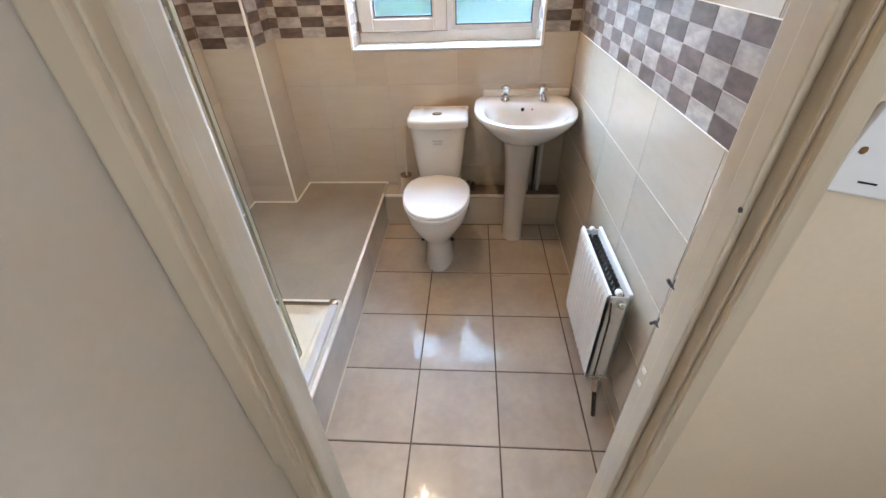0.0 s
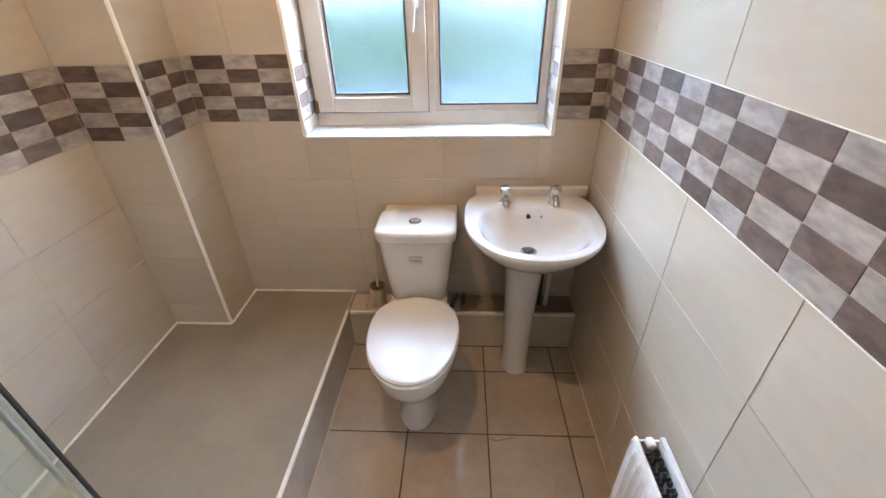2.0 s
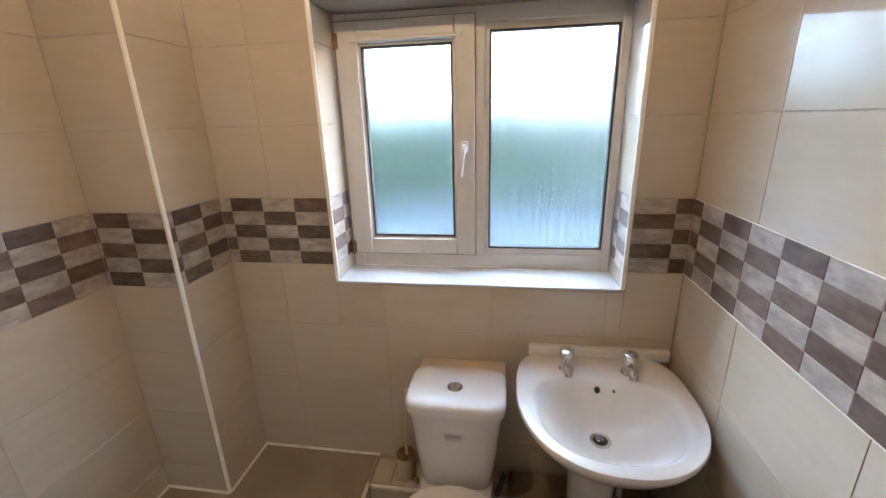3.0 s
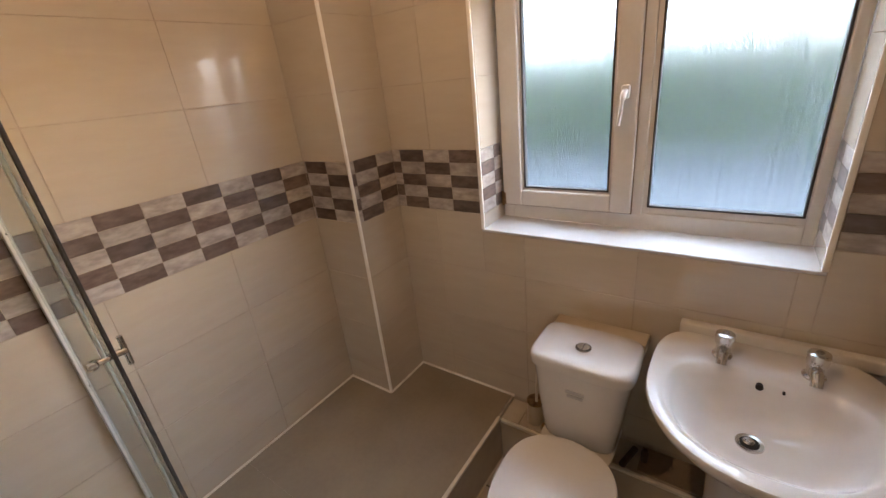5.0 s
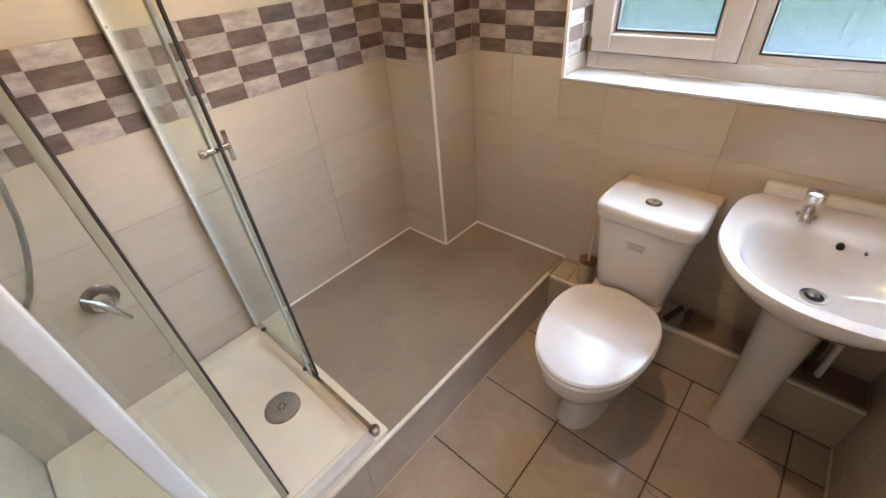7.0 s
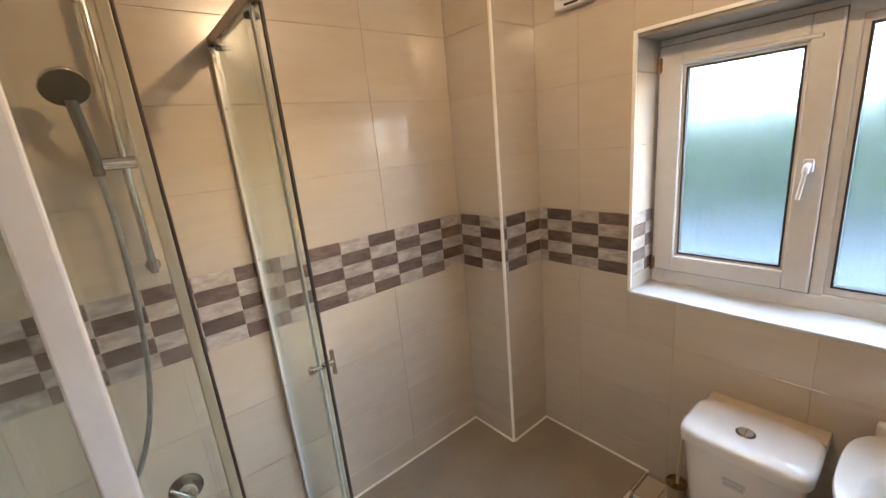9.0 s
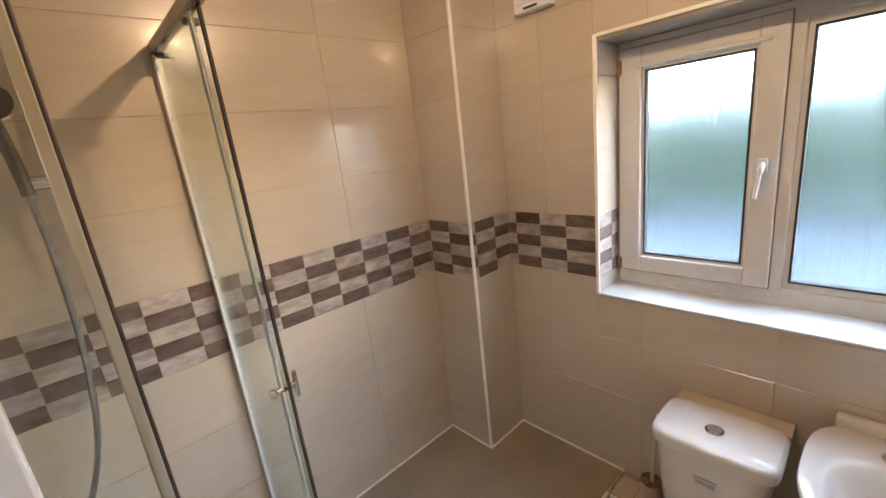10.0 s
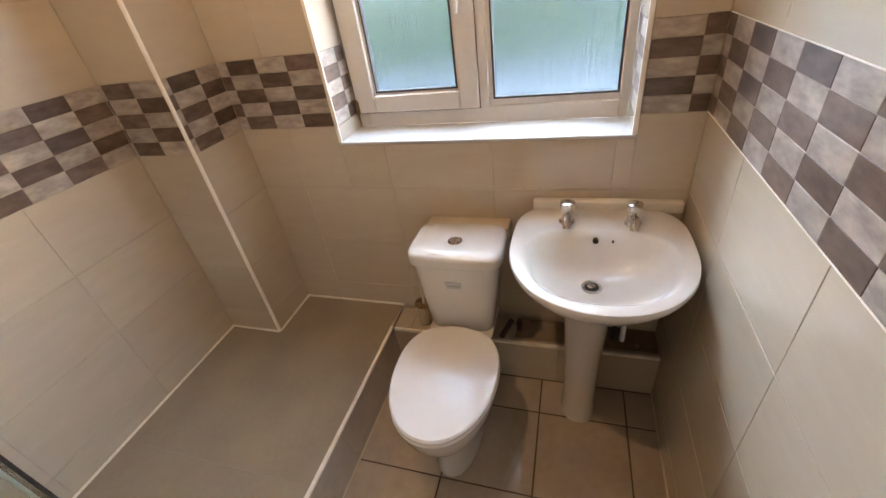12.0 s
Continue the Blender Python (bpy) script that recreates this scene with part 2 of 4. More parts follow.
y0, y1 = BACK + SKIN, 0.28
box(bm, LEFT - SKIN, WX0 - 0.006, y0, y1, 0, TOP)
box(bm, WX1 + 0.006, RIGHT + SKIN, y0, y1, 0, TOP)
box(bm, WX0 - 0.006, WX1 + 0.006, y0, y1, 0, WZ0 - 0.012)
box(bm, WX0 - 0.006, WX1 + 0.006, y0, y1, WZ1 + 0.002, TOP)
wall_window = structure("wall_window", bm, GROUT, "cream tiled wall round the window, with a mosaic band", "wall")
bm = boxed(LEFT - SKIN, CX - SKIN, CY + SKIN, BACK + SKIN, 0, TOP)
column = structure("wall_column", bm, GROUT, "boxed-in tiled pipe column with white edge trim", "wall")
bm = bmesh.new()
box(bm, LEFT - 0.12, DX0 - 0.03, HALL, NEAR - SKIN, 0, TOP)
box(bm, DX1 + 0.03, 0.45, HALL, NEAR - SKIN, 0, TOP)
box(bm, DX0 - 0.03, DX1 + 0.03, HALL, NEAR - SKIN, DTOP + 0.03, TOP)
wall_door = structure("wall_door", bm, WALLPAINT, "partition wall with the bathroom doorway", "wall")

# platform and ledge
bm = boxed(LEFT, PX - 0.004, NEAR, BACK, 0, PZ - 0.006)
platform = structure("platform", bm, GROUT, "raised tiled platform beside the shower tray", "platform")
bm = boxed(PX - 0.004, RIGHT, PY + 0.006, BACK, 0, PZ - 0.02)
ledge = structure("ledge", bm, GROUT, "low tiled pipe boxing behind the toilet", "ledge")

# doorway lining and architrave
bm = bmesh.new()
box(bm, DX0 - 0.03, DX0, HALL - 0.004, NEAR + 0.004, 0, DTOP + 0.03, 0.003)
box(bm, DX1, DX1 + 0.03, HALL - 0.004, NEAR + 0.004, 0, DTOP + 0.03, 0.003)
box(bm, DX0, DX1, HALL - 0.004, NEAR + 0.004, DTOP, DTOP + 0.03, 0.003)
box(bm, DX0 - 0.0, DX0 + 0.012, HALL + 0.02, NEAR - 0.045, 0, DTOP, 0.002)
box(bm, DX1 - 0.012, DX1, HALL + 0.02, NEAR - 0.045, 0, DTOP, 0.002)
door_frame = structure("door_frame", bm, PAINT, "chipped cream-painted wooden door lining", "door frame")
bm = bmesh.new()
box(bm, DX0 - 0.049, DX0 - 0.004, HALL - 0.02, HALL, 0.66, DTOP + 0.07, 0.006)
box(bm, DX0 - 0.049, DX0 - 0.004, HALL - 0.008, HALL, 0, 0.659, 0.003)
box(bm, DX1 + 0.004, DX1 + 0.034, HALL - 0.018, HALL, 0, DTOP + 0.07, 0.006)
box(bm, DX0 - 0.049, DX1 + 0.034, HALL - 0.019, HALL, DTOP + 0.012, DTOP + 0.085, 0.006)
structure("trim", bm, PAINT, "cream-painted architrave round the doorway", "trim")
bm = boxed(DX0, DX1, HALL, NEAR, -0.12, 0.006, 0.003)
structure("threshold", bm, BRUSHED, "worn metal threshold strip", "threshold")

part("gap", boxed(DX0 - 0.002, DX0 + 0.0012, -1.9749, -1.971, 0.02, DTOP), BROWNSEAL, door_frame, "dark gap beside the door stop")
rnd = random.Random(5)
for k in range(16):
    z, h = 0.7 + 0.055 * k + rnd.uniform(-0.02, 0.02), rnd.uniform(0.006, 0.022)
    part("paint_fleck", boxed(DX0 - 0.002, DX0 + 0.0016, -1.975, -1.9695 + rnd.uniform(-0.001, 0.002), z, z + h), TRIM if k % 3 else RUBBLE, door_frame, "flaked paint")
part("screw_hole", turned(bmesh.new(), (DX1 - 0.0125, -2.008, 1.241), [(0.004, 0), (0.0038, 0.001)], 10, "x"), BROWNSEAL, door_frame, "brown filled screw hole")
for k in range(2):
    z = 0.83 + 0.03 * k + rnd.uniform(-0.01, 0.01)
    part("paint_fleck", boxed(DX1 - 0.0015, DX1 + 0.001, -1.945 - rnd.uniform(0, 0.008), -1.937, z, z + rnd.uniform(0.006, 0.016)), TRIM, door_frame, "flaked paint")

# hallway round the first steps
bm = boxed(-2.2, 0.9, -4.3, HALL, -0.12, 0.0)
structure("floor_hall", bm, CARPET, "brown hallway carpet", "floor")
bm = boxed(-2.2, 0.9, -4.3, HALL, TOP, TOP + 0.1)
structure("ceiling_hall", bm, CEILING, "white hallway ceiling", "ceiling")
bm = boxed(-1.05, -0.95, -4.3, HALL, 0, TOP)
structure("wall_hall_left", bm, PANEL, "beige painted hallway wall", "wall")
bm = boxed(0.35, 0.45, -4.3, HALL, 0, TOP)
structure("wall_hall_right", bm, WALLPAINT, "beige painted hallway wall", "wall")
bm = boxed(-1.05, 0.45, -4.4, -4.3, 0, TOP)
structure("wall_hall_end", bm, WALLPAINT, "beige painted end wall of the hallway", "wall")

# ---- window ----
WY = 0.168
bm = bmesh.new()
fx0, fx1, fz0, fz1 = WX0, WX1, WZ0 - 0.001, WZ1 - 0.0115
box(bm, fx0, fx0 + 0.045, WY + 0.012, WY + 0.075, fz0, fz1, 0.004)
box(bm, fx1 - 0.03, fx1, WY + 0.012, WY + 0.075, fz0, fz1, 0.004)
box(bm, fx0 + 0.045, fx1 - 0.03, WY + 0.012, WY + 0.075, fz0, fz0 + 0.06, 0.004)
box(bm, fx0 + 0.045, fx1 - 0.03, WY + 0.012, WY + 0.075, fz1 - 0.053, fz1, 0.004)
box(bm, -0.715, -0.668, WY + 0.011, WY + 0.075, fz0 + 0.05, fz1 - 0.04, 0.004)
window = structure("window_1", bm, UPVC, "white plastic window with rippled privacy glass", "window")
bm = bmesh.new()
sx0, sx1, sz0, sz1 = fx0 + 0.006, -0.703, 1.109, 1.962
for a in ((sx0, -1.122, sz0, sz1), (-0.775, sx1, sz0, sz1), (-1.122, -0.775, sz0, 1.173), (-1.122, -0.775, 1.889, sz1)):
    box(bm, a[0], a[1], WY - 0.004, WY + 0.06, a[2], a[3], 0.005)
sash = part("sash", bm, UPVC, window, "opening white plastic casement")


def beads(bm, x0, x1, z0, z1, y, w, d):
    for a in ((x0 - w, x0, z0 - w, z1 + w), (x1, x1 + w, z0 - w, z1 + w), (x0, x1, z0 - w, z0), (x0, x1, z1, z1 + w)):
        box(bm, a[0], a[1], y, y + d, a[2], a[3])
    return bm


# brown ring drawn in for the shadow gap between casement and frame
part("sash_seal", beads(bmesh.new(), sx0, sx1, sz0, sz1, WY + 0.0055, 0.0028, 0.008), RUBBLE, sash, "thin brown line painted as the shadow gap round the casement")
part("glazing_bead", beads(bmesh.new(), -1.113, -0.784, 1.182, 1.880, WY + 0.012, 0.0095, 0.02), UPVC, sash)
part("gasket", beads(bmesh.new(), -1.107, -0.790, 1.188, 1.874, WY + 0.0095, 0.0065, 0.024), RUBBER, sash, "black glazing gasket")
bm = boxed(-1.1115, -0.7855, WY + 0.03, WY + 0.036, 1.1835, 1.8785)
pane = part("pane", bm, FROSTED, sash, "rippled privacy glass")
pane.visible_shadow = False
part("glazing_bead", beads(bmesh.new(), -0.653, -0.226, 1.134, 1.912, WY + 0.02, 0.028, 0.02), UPVC, window)
part("gasket", beads(bmesh.new(), -0.647, -0.232, 1.140, 1.906, WY + 0.0175, 0.0065, 0.024), RUBBER, window, "black glazing gasket")
bm = boxed(-0.652, -0.227, WY + 0.038, WY + 0.044, 1.135, 1.911)
pane = part("pane", bm, FROSTED, window, "rippled privacy glass")
pane.visible_shadow = False
bm = boxed(-1.15, -0.745, WY - 0.012, WY - 0.003, 1.893, 1.906, 0.003)
part("drip_strip", bm, UPVC, sash)
bm = bmesh.new()
box(bm, -0.754, -0.727, WY - 0.026, WY - 0.004, 1.505, 1.548, 0.006)
tube(bm, spline([(-0.74, WY - 0.02, 1.53), (-0.741, WY - 0.042, 1.52), (-0.745, WY - 0.045, 1.48), (-0.753, WY - 0.038, 1.425)]), [0.0095] * 12 + [0.006] * 13, 10)
part("handle", bm, PLASTIC, sash, "white plastic espagnolette handle", True)
for z in (1.135, 1.9):
    bm = bmesh.new()
    turned(bm, (sx0 - 0.001, WY - 0.004, z - 0.03), [(0.006, 0), (0.006, 0.06)], 10)
    box(bm, sx0 - 0.006, sx0 + 0.012, WY - 0.006, WY - 0.0025, z - 0.025, z + 0.025)
    part("hinge", bm, COPPER, sash, "small tarnished metal hinge", True)
bm = bmesh.new()
box(bm, WX0 - 0.013, WX1 + 0.013, -0.004, WY + 0.014, WZ0 - 0.012, WZ0, 0.004)
part("window_sill", bm, SILL, window, "glossy white plastic sill")
bm = bmesh.new()
box(bm, WX0 - 0.014, WX0, -0.0035, 0.006, WZ0, WZ1 + 0.01, 0.002)
box(bm, WX1, WX1 + 0.014, -0.0035, 0.006, WZ0, WZ1 + 0.01, 0.002)
box(bm, WX0, WX1, -0.0035, 0.006, WZ1, WZ1 + 0.012, 0.002)
part("edge_trim", bm, TRIM, window, "white tile edge trim")
# the darker grey here paints in the shade under the reveal's head
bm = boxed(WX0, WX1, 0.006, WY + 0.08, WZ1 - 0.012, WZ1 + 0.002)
part("head_lining", bm, GREY, window, "head of the reveal, its shade put into a grey colour")

# ---- outdoors, beyond the privacy glass ----
bm = boxed(-400, 400, -400, 900, -0.5, -0.2)
structure("ground", bm, PAVING, "pale concrete yard outside the window", "ground")


def hedge_mesh():
    rnd = random.Random(4)
    verts, faces = [], []
    for k in range(16000):
        x = rnd.uniform(-22, 12)
        top = 2.3 + 0.35 * math.sin(x * 0.6) + 0.2 * math.sin(x * 1.9 + 1)
        if x > -0.5 and rnd.random() < 0.2:
            continue
        z = -0.2 + (top + 0.2) * rnd.random() ** 0.8
        y = 8.0 + rnd.uniform(-0.5, 0.5) - 0.15 * abs(z)
        s = rnd.uniform(0.09, 0.2)
        e = Euler((rnd.uniform(0, 6), rnd.uniform(0, 6), rnd.uniform(0, 6))).to_matrix()
        i = len(verts)
        for p in ((-s, 0, 0), (0, s * 0.5, 0), (s, 0, 0), (0, -s * 0.5, 0)):
            verts.append(tuple(Vector((x, y, z)) + e @ Vector(p)))
        faces.append((i, i + 1, i + 2, i + 3))
    me = bpy.data.meshes.new("hedge")
    me.from_pydata(verts, [], faces)
    me.materials.append(LEAF)
    return me


hedge = tagged(new("hedge", hedge_mesh()), "green leafy hedge beyond the concrete yard", "hedge", kind="stuff")


# ---- sanitary ware ----
def build_toilet():
    cx = -0.742
    t = thing("toilet", (cx, -0.4, 0), "white close-coupled toilet with its lid down", "toilet")
    bm = bmesh.new()
    rings = []
    for z, a, f, b, cy in ((0.0, 0.088, 0.20, 0.22, -0.44), (0.02, 0.085, 0.195, 0.22, -0.44), (0.14, 0.080, 0.185, 0.21, -0.435), (0.20, 0.095, 0.205, 0.20, -0.445), (0.27, 0.135, 0.24, 0.18, -0.475), (0.33, 0.165, 0.262, 0.18, -0.482), (0.385, 0.174, 0.268, 0.185, -0.483), (0.395, 0.172, 0.266, 0.185, -0.483)):
        rings.append(oval(cx, cy, z, a, f, b, 2.2, 3.2))
    loft(bm, rings)
    part("pan", bm, CHINA, t, "", True)
    bm = bmesh.new()
    loft(bm, [oval(cx, -0.21, z, a, 0.13, 0.11, 5, 6) for z, a in ((0.30, 0.10), (0.36, 0.115), (0.398, 0.125))])
    part("cistern_shelf", bm, CHINA, t, "", True)
    bm = bmesh.new()
    loft(bm, [oval(cx, -0.49, z, a, f, 0.18, 2.1, 2.5) for z, a, f in ((0.396, 0.174, 0.27), (0.402, 0.179, 0.275), (0.412, 0.18, 0.276), (0.417, 0.176, 0.272))])
    part("seat", bm, PLASTIC, t, "white plastic seat ring", True)
    bm = bmesh.new()
    loft(bm, [oval(cx, -0.49, z, a, f, 0.185, 2.1, 2.5) for z, a, f in ((0.418, 0.172, 0.267), (0.421, 0.178, 0.273), (0.432, 0.179, 0.274), (0.438, 0.174, 0.268), (0.441, 0.14, 0.22), (0.442, 0.06, 0.1))])
    part("lid", bm, PLASTIC, t, "closed white plastic lid", True)
    for s in (-1, 1):
        bm = turned(bmesh.new(), (cx + 0.06 * s - 0.015, -0.302, 0.416), [(0.009, 0), (0.009, 0.03)], 14, "x")
        part("hinge", bm, PLASTIC, t, "", True)
        bm = turned(bmesh.new(), (cx + 0.083 * s, -0.545, 0.16), [(0.001, -0.012), (0.010, -0.008), (0.010, 0.008), (0.001, 0.012)], 12, "x")
        part("screw_cap", bm, HOLE, t, "dark fixing screw", True)
    bm = bmesh.new()
    loft(bm, [oval(cx, -0.19, z, a, f, 0.105, 5, 7) for z, a, f in ((0.398, 0.118, 0.085), (0.41, 0.124, 0.09), (0.55, 0.142, 0.098), (0.70, 0.158, 0.104), (0.705, 0.158, 0.104))])
    part("cistern", bm, CHINA, t, "", True)
    bm = bmesh.new()
    loft(bm, [oval(cx, -0.19, z, a, f, 0.108, 5, 8) for z, a, f in ((0.703, 0.162, 0.107), (0.708, 0.168, 0.112), (0.735, 0.169, 0.113), (0.748, 0.165, 0.109), (0.755, 0.155, 0.099), (0.757, 0.10, 0.06))])
    lid = part("cistern_lid", bm, CHINA, t, "", True)
    bm = turned(bmesh.new(), (cx - 0.005, -0.2, 0.7555), [(0.026, 0), (0.026, 0.003), (0.024, 0.0045), (0.022, 0.003)], 28)
    part("button_ring", bm, DARKCHROME, lid, "dull chrome button ring", True)
    for s in (-1, 1):
        bm = bmesh.new()
        ring = [Vector((cx - 0.005 + s * 0.001 + 0.019 * s * math.sin(math.pi * k / 12), -0.2 + 0.019 * math.cos(math.pi * k / 12), 0.757)) for k in range(13)]
        loft(bm, [ring, [p + Vector((0, 0, 0.005)) for p in ring]])
        part("flush_button", bm, CHROME, lid, "chrome dual-flush button")
    for k, w in enumerate((0.030, 0.026)):
        bm = boxed(cx - 0.002 - w, cx - 0.002 + w, -0.2945, -0.2915, 0.632 - 0.016 * k, 0.643 - 0.016 * k)
        part("maker_mark", bm, GREYMARK, t, "faint grey printed maker mark")
    bm = boxed(cx - 0.155, cx + 0.165, -0.08, -0.002, 0.70, 0.738, 0.003)
    part("packing_strip", bm, PAINT, t, "cream packing strip behind the cistern")
    return t


build_toilet()


def build_basin():
    cx = -0.278
    t = thing("basin", (cx, -0.24, 0), "white pedestal wash basin with two chrome taps", "basin")
    bm = bmesh.new()
    o = lambda z, a, f, b, nf=2.2, nb=3.6: oval(cx, -0.25, z, a, f, b, nf, nb, 64)
    rings = [o(0.625, 0.10, 0.10, 0.16), o(0.655, 0.14, 0.17, 0.22), o(0.70, 0.195, 0.24, 0.243), o(0.745, 0.24, 0.285, 0.246), o(0.775, 0.262, 0.306, 0.248), o(0.792, 0.267, 0.311, 0.248), o(0.800, 0.264, 0.308, 0.247), o(0.802, 0.257, 0.300, 0.244)]
    inn = lambda z, a, f, b, cy=-0.30, n=2.3: oval(cx, cy, z, a, f, b, n, 2.8, 64)
    rings += [inn(0.800, 0.222, 0.222, 0.150), inn(0.794, 0.212, 0.212, 0.140), inn(0.77, 0.198, 0.198, 0.124), inn(0.735, 0.175, 0.17, 0.105), inn(0.70, 0.135, 0.13, 0.085), inn(0.682, 0.085, 0.085, 0.06), inn(0.676, 0.03, 0.03, 0.025)]
    loft(bm, rings)
    bowl = part("bowl", bm, CHINA, t, "", True)
    bm = boxed(cx - 0.215, cx + 0.268, -0.034, -0.001, 0.79, 0.832, 0.007, 3)
    part("upstand", bm, CHINA, t, "", True)
    bm = bmesh.new()
    loft(bm, [oval(-0.293, -0.235, z, a, f, 0.085, 2.4, 3.5) for z, a, f in ((0.0, 0.066, 0.096), (0.012, 0.064, 0.094), (0.1, 0.061, 0.088), (0.35, 0.067, 0.094), (0.55, 0.078, 0.105), (0.64, 0.09, 0.118), (0.665, 0.098, 0.125))])
    part("pedestal", bm, CHINA, t, "", True)
    bm = turned(bmesh.new(), (cx - 0.012, -0.305, 0.677), [(0.032, 0), (0.031, 0.004), (0.022, 0.003), (0.021, -0.002)], 28)
    part("waste", bm, CHROME, bowl, "chrome waste outlet", True)
    bm = turned(bmesh.new(), (cx - 0.012, -0.305, 0.6785), [(0.021, 0), (0.0205, 0.0012)], 24)
    part("waste_opening", bm, HOLE, bowl, "dark waste opening")
    bm = turned(bmesh.new(), (cx - 0.014, -0.302, 0.6795), [(0.0135, 0), (0.0135, 0.003), (0.009, 0.006), (0.002, 0.007)], 20)
    part("plug", bm, DARKCHROME, bowl, "dull chrome pop-up plug", True)
    for dx, r in ((-0.004, 0.009), (0.048, 0.0035)):
        bm = turned(bmesh.new(), (cx + dx, -0.178, 0.768), [(r, -0.006), (r, 0.012)], 18, "y")
        part("overflow", bm, HOLE, bowl, "dark overflow hole")
    for x in (-0.374, -0.172):
        tap = turned(bmesh.new(), (x, -0.118, 0.80), [(0.026, 0), (0.026, 0.005), (0.0195, 0.010), (0.018, 0.036), (0.0215, 0.040), (0.0235, 0.046), (0.0245, 0.068), (0.0235, 0.074), (0.017, 0.077), (0.004, 0.0775)], 22)
        tube(tap, spline([(x, -0.12, 0.823), (x, -0.145, 0.824), (x, -0.165, 0.817), (x, -0.172, 0.806)], 4), [0.0155] * 6 + [0.0135] * 7, 12)
        tp = part("tap", tap, CHROME, t, "chrome pillar tap", True)
        bm = turned(bmesh.new(), (x, -0.118, 0.8775), [(0.009, 0), (0.008, 0.0015)], 14)
        part("tap_cap", bm, DARKCHROME, tp, "small worn tap marker")
    return t


build_basin()


def build_radiator():
    y0, y1, z0, z1 = -1.425, -1.022, 0.125, 0.568
    t = thing("radiator", (-0.07, -1.22, 0.1), "small white ribbed panel radiator on the wall", "radiator")
    bm = bmesh.new()
    n = 12
    prof = []
    for k in range(n * 6 + 1):
        y = y0 + (y1 - y0) * k / (n * 6)
        d = 0.006 * max(0.0, math.sin(2 * math.pi * (k / 6 + 0.25))) if 2 < k < n * 6 - 2 else 0
        prof.append((y, -0.118 + 0.006 - d))
    rings = []
    for z, inset in ((z0, 0.006), (z0 + 0.012, 0.002), (z0 + 0.03, 0), (z1 - 0.03, 0), (z1 - 0.012, 0.002), (z1, 0.006)):
        flat = inset > 0
        front = [Vector(((-0.112 + inset) if flat else x, y, z)) for y, x in prof]
        back = [Vector((-0.098, y, z)) for y, _ in reversed(prof)]
        rings.append(front + back)
    loft(bm, rings)
    part("front_panel", bm, ENAMEL, t)
    bm = boxed(-0.042, -0.028, y0, y1, z0, z1, 0.003)
    part("back_panel", bm, ENAMEL, t)
    for y in (y0 + 0.003, y1 - 0.003):
        s = 1 if y > -1.2 else -1
        bm = bmesh.new()
        box(bm, -0.112, -0.028, y - 0.003, y + 0.003, z0 + 0.02, z1 - 0.012, 0.002)
        part("end_cover", bm, ENAMEL, t)
        bm = turned(bmesh.new(), (-0.07, y - 0.012 * s, z1 - 0.006), [(0.009, -0.012), (0.012, -0.008), (0.012, 0.008), (0.009, 0.012)], 16, "y")
        part("header_boss", bm, ENAMEL, t, "", True)
    for row in (0, 1):
        bm = bmesh.new()
        x0 = -0.094 + 0.026 * row
        k, y = 0, y0 + 0.02
        while y < y1 - 0.03:
            a, b = (x0, x0 + 0.02)
            box(bm, a, b, y, y + 0.0015, z0 + 0.02, z1 - 0.02)
            box(bm, a if k % 2 else b - 0.0015, a + 0.0015 if k % 2 else b, y, y + 0.0125, z0 + 0.02, z1 - 0.02)
            y += 0.0125
            k += 1
        part("convector_sheet", bm, FINS, t, "dark folded convector sheet")
    ye = y0 - 0.016
    bm = tube(bmesh.new(), [(-0.096, ye + 0.008, z1 - 0.03), (-0.09, ye, z1 - 0.1), (-0.085, ye, z0 + 0.03)], 0.0035, 8)
    part("capillary", bm, RUBBER, t, "thin dark tube down the end", True)
    bm = turned(bmesh.new(), (-0.066, y0 - 0.026, z1 - 0.035), [(0.004, 0.03), (0.012, 0.026), (0.013, 0.008), (0.009, 0.006), (0.009, 0.0)], 16, "y")
    part("bleed_valve", bm, CHROME, t, "chrome air valve", True)
    bm = bmesh.new()
    tube(bm, [(-0.11, ye - 0.006, z0 + 0.035), (-0.045, ye - 0.006, z0 + 0.035)], 0.007, 12)
    tube(bm, [(-0.078, y0 + 0.01, z0 + 0.035), (-0.078, ye - 0.012, z0 + 0.035)], 0.013, 14)
    tube(bm, [(-0.078, ye - 0.01, z0 + 0.04), (-0.077, ye - 0.022, z0 - 0.02)], [0.014, 0.012], 14)
    v = part("valve", bm, CHROME, t, "chrome lockshield valve", True)
    bm = tube(bmesh.new(), [(-0.077, ye - 0.02, z0 - 0.015), (-0.075, -1.49, 0.04), (-0.073, -1.505, 0.0)], 0.0078, 12)
    part("pipe", bm, RUBBER, v, "dark feed pipe into the floor", True)
    for y in (y0 + 0.07, y1 - 0.07):
        bm = boxed(-0.03, -0.0005, y - 0.012, y + 0.012, z0 + 0.06, z1 - 0.06, 0.002)
        part("bracket", bm, ENAMEL, t)
    return t


build_radiator()

# ---- shower ----
SX, SY, RAIL = -1.148, -1.18, 2.03      # glass planes and the top rail's height


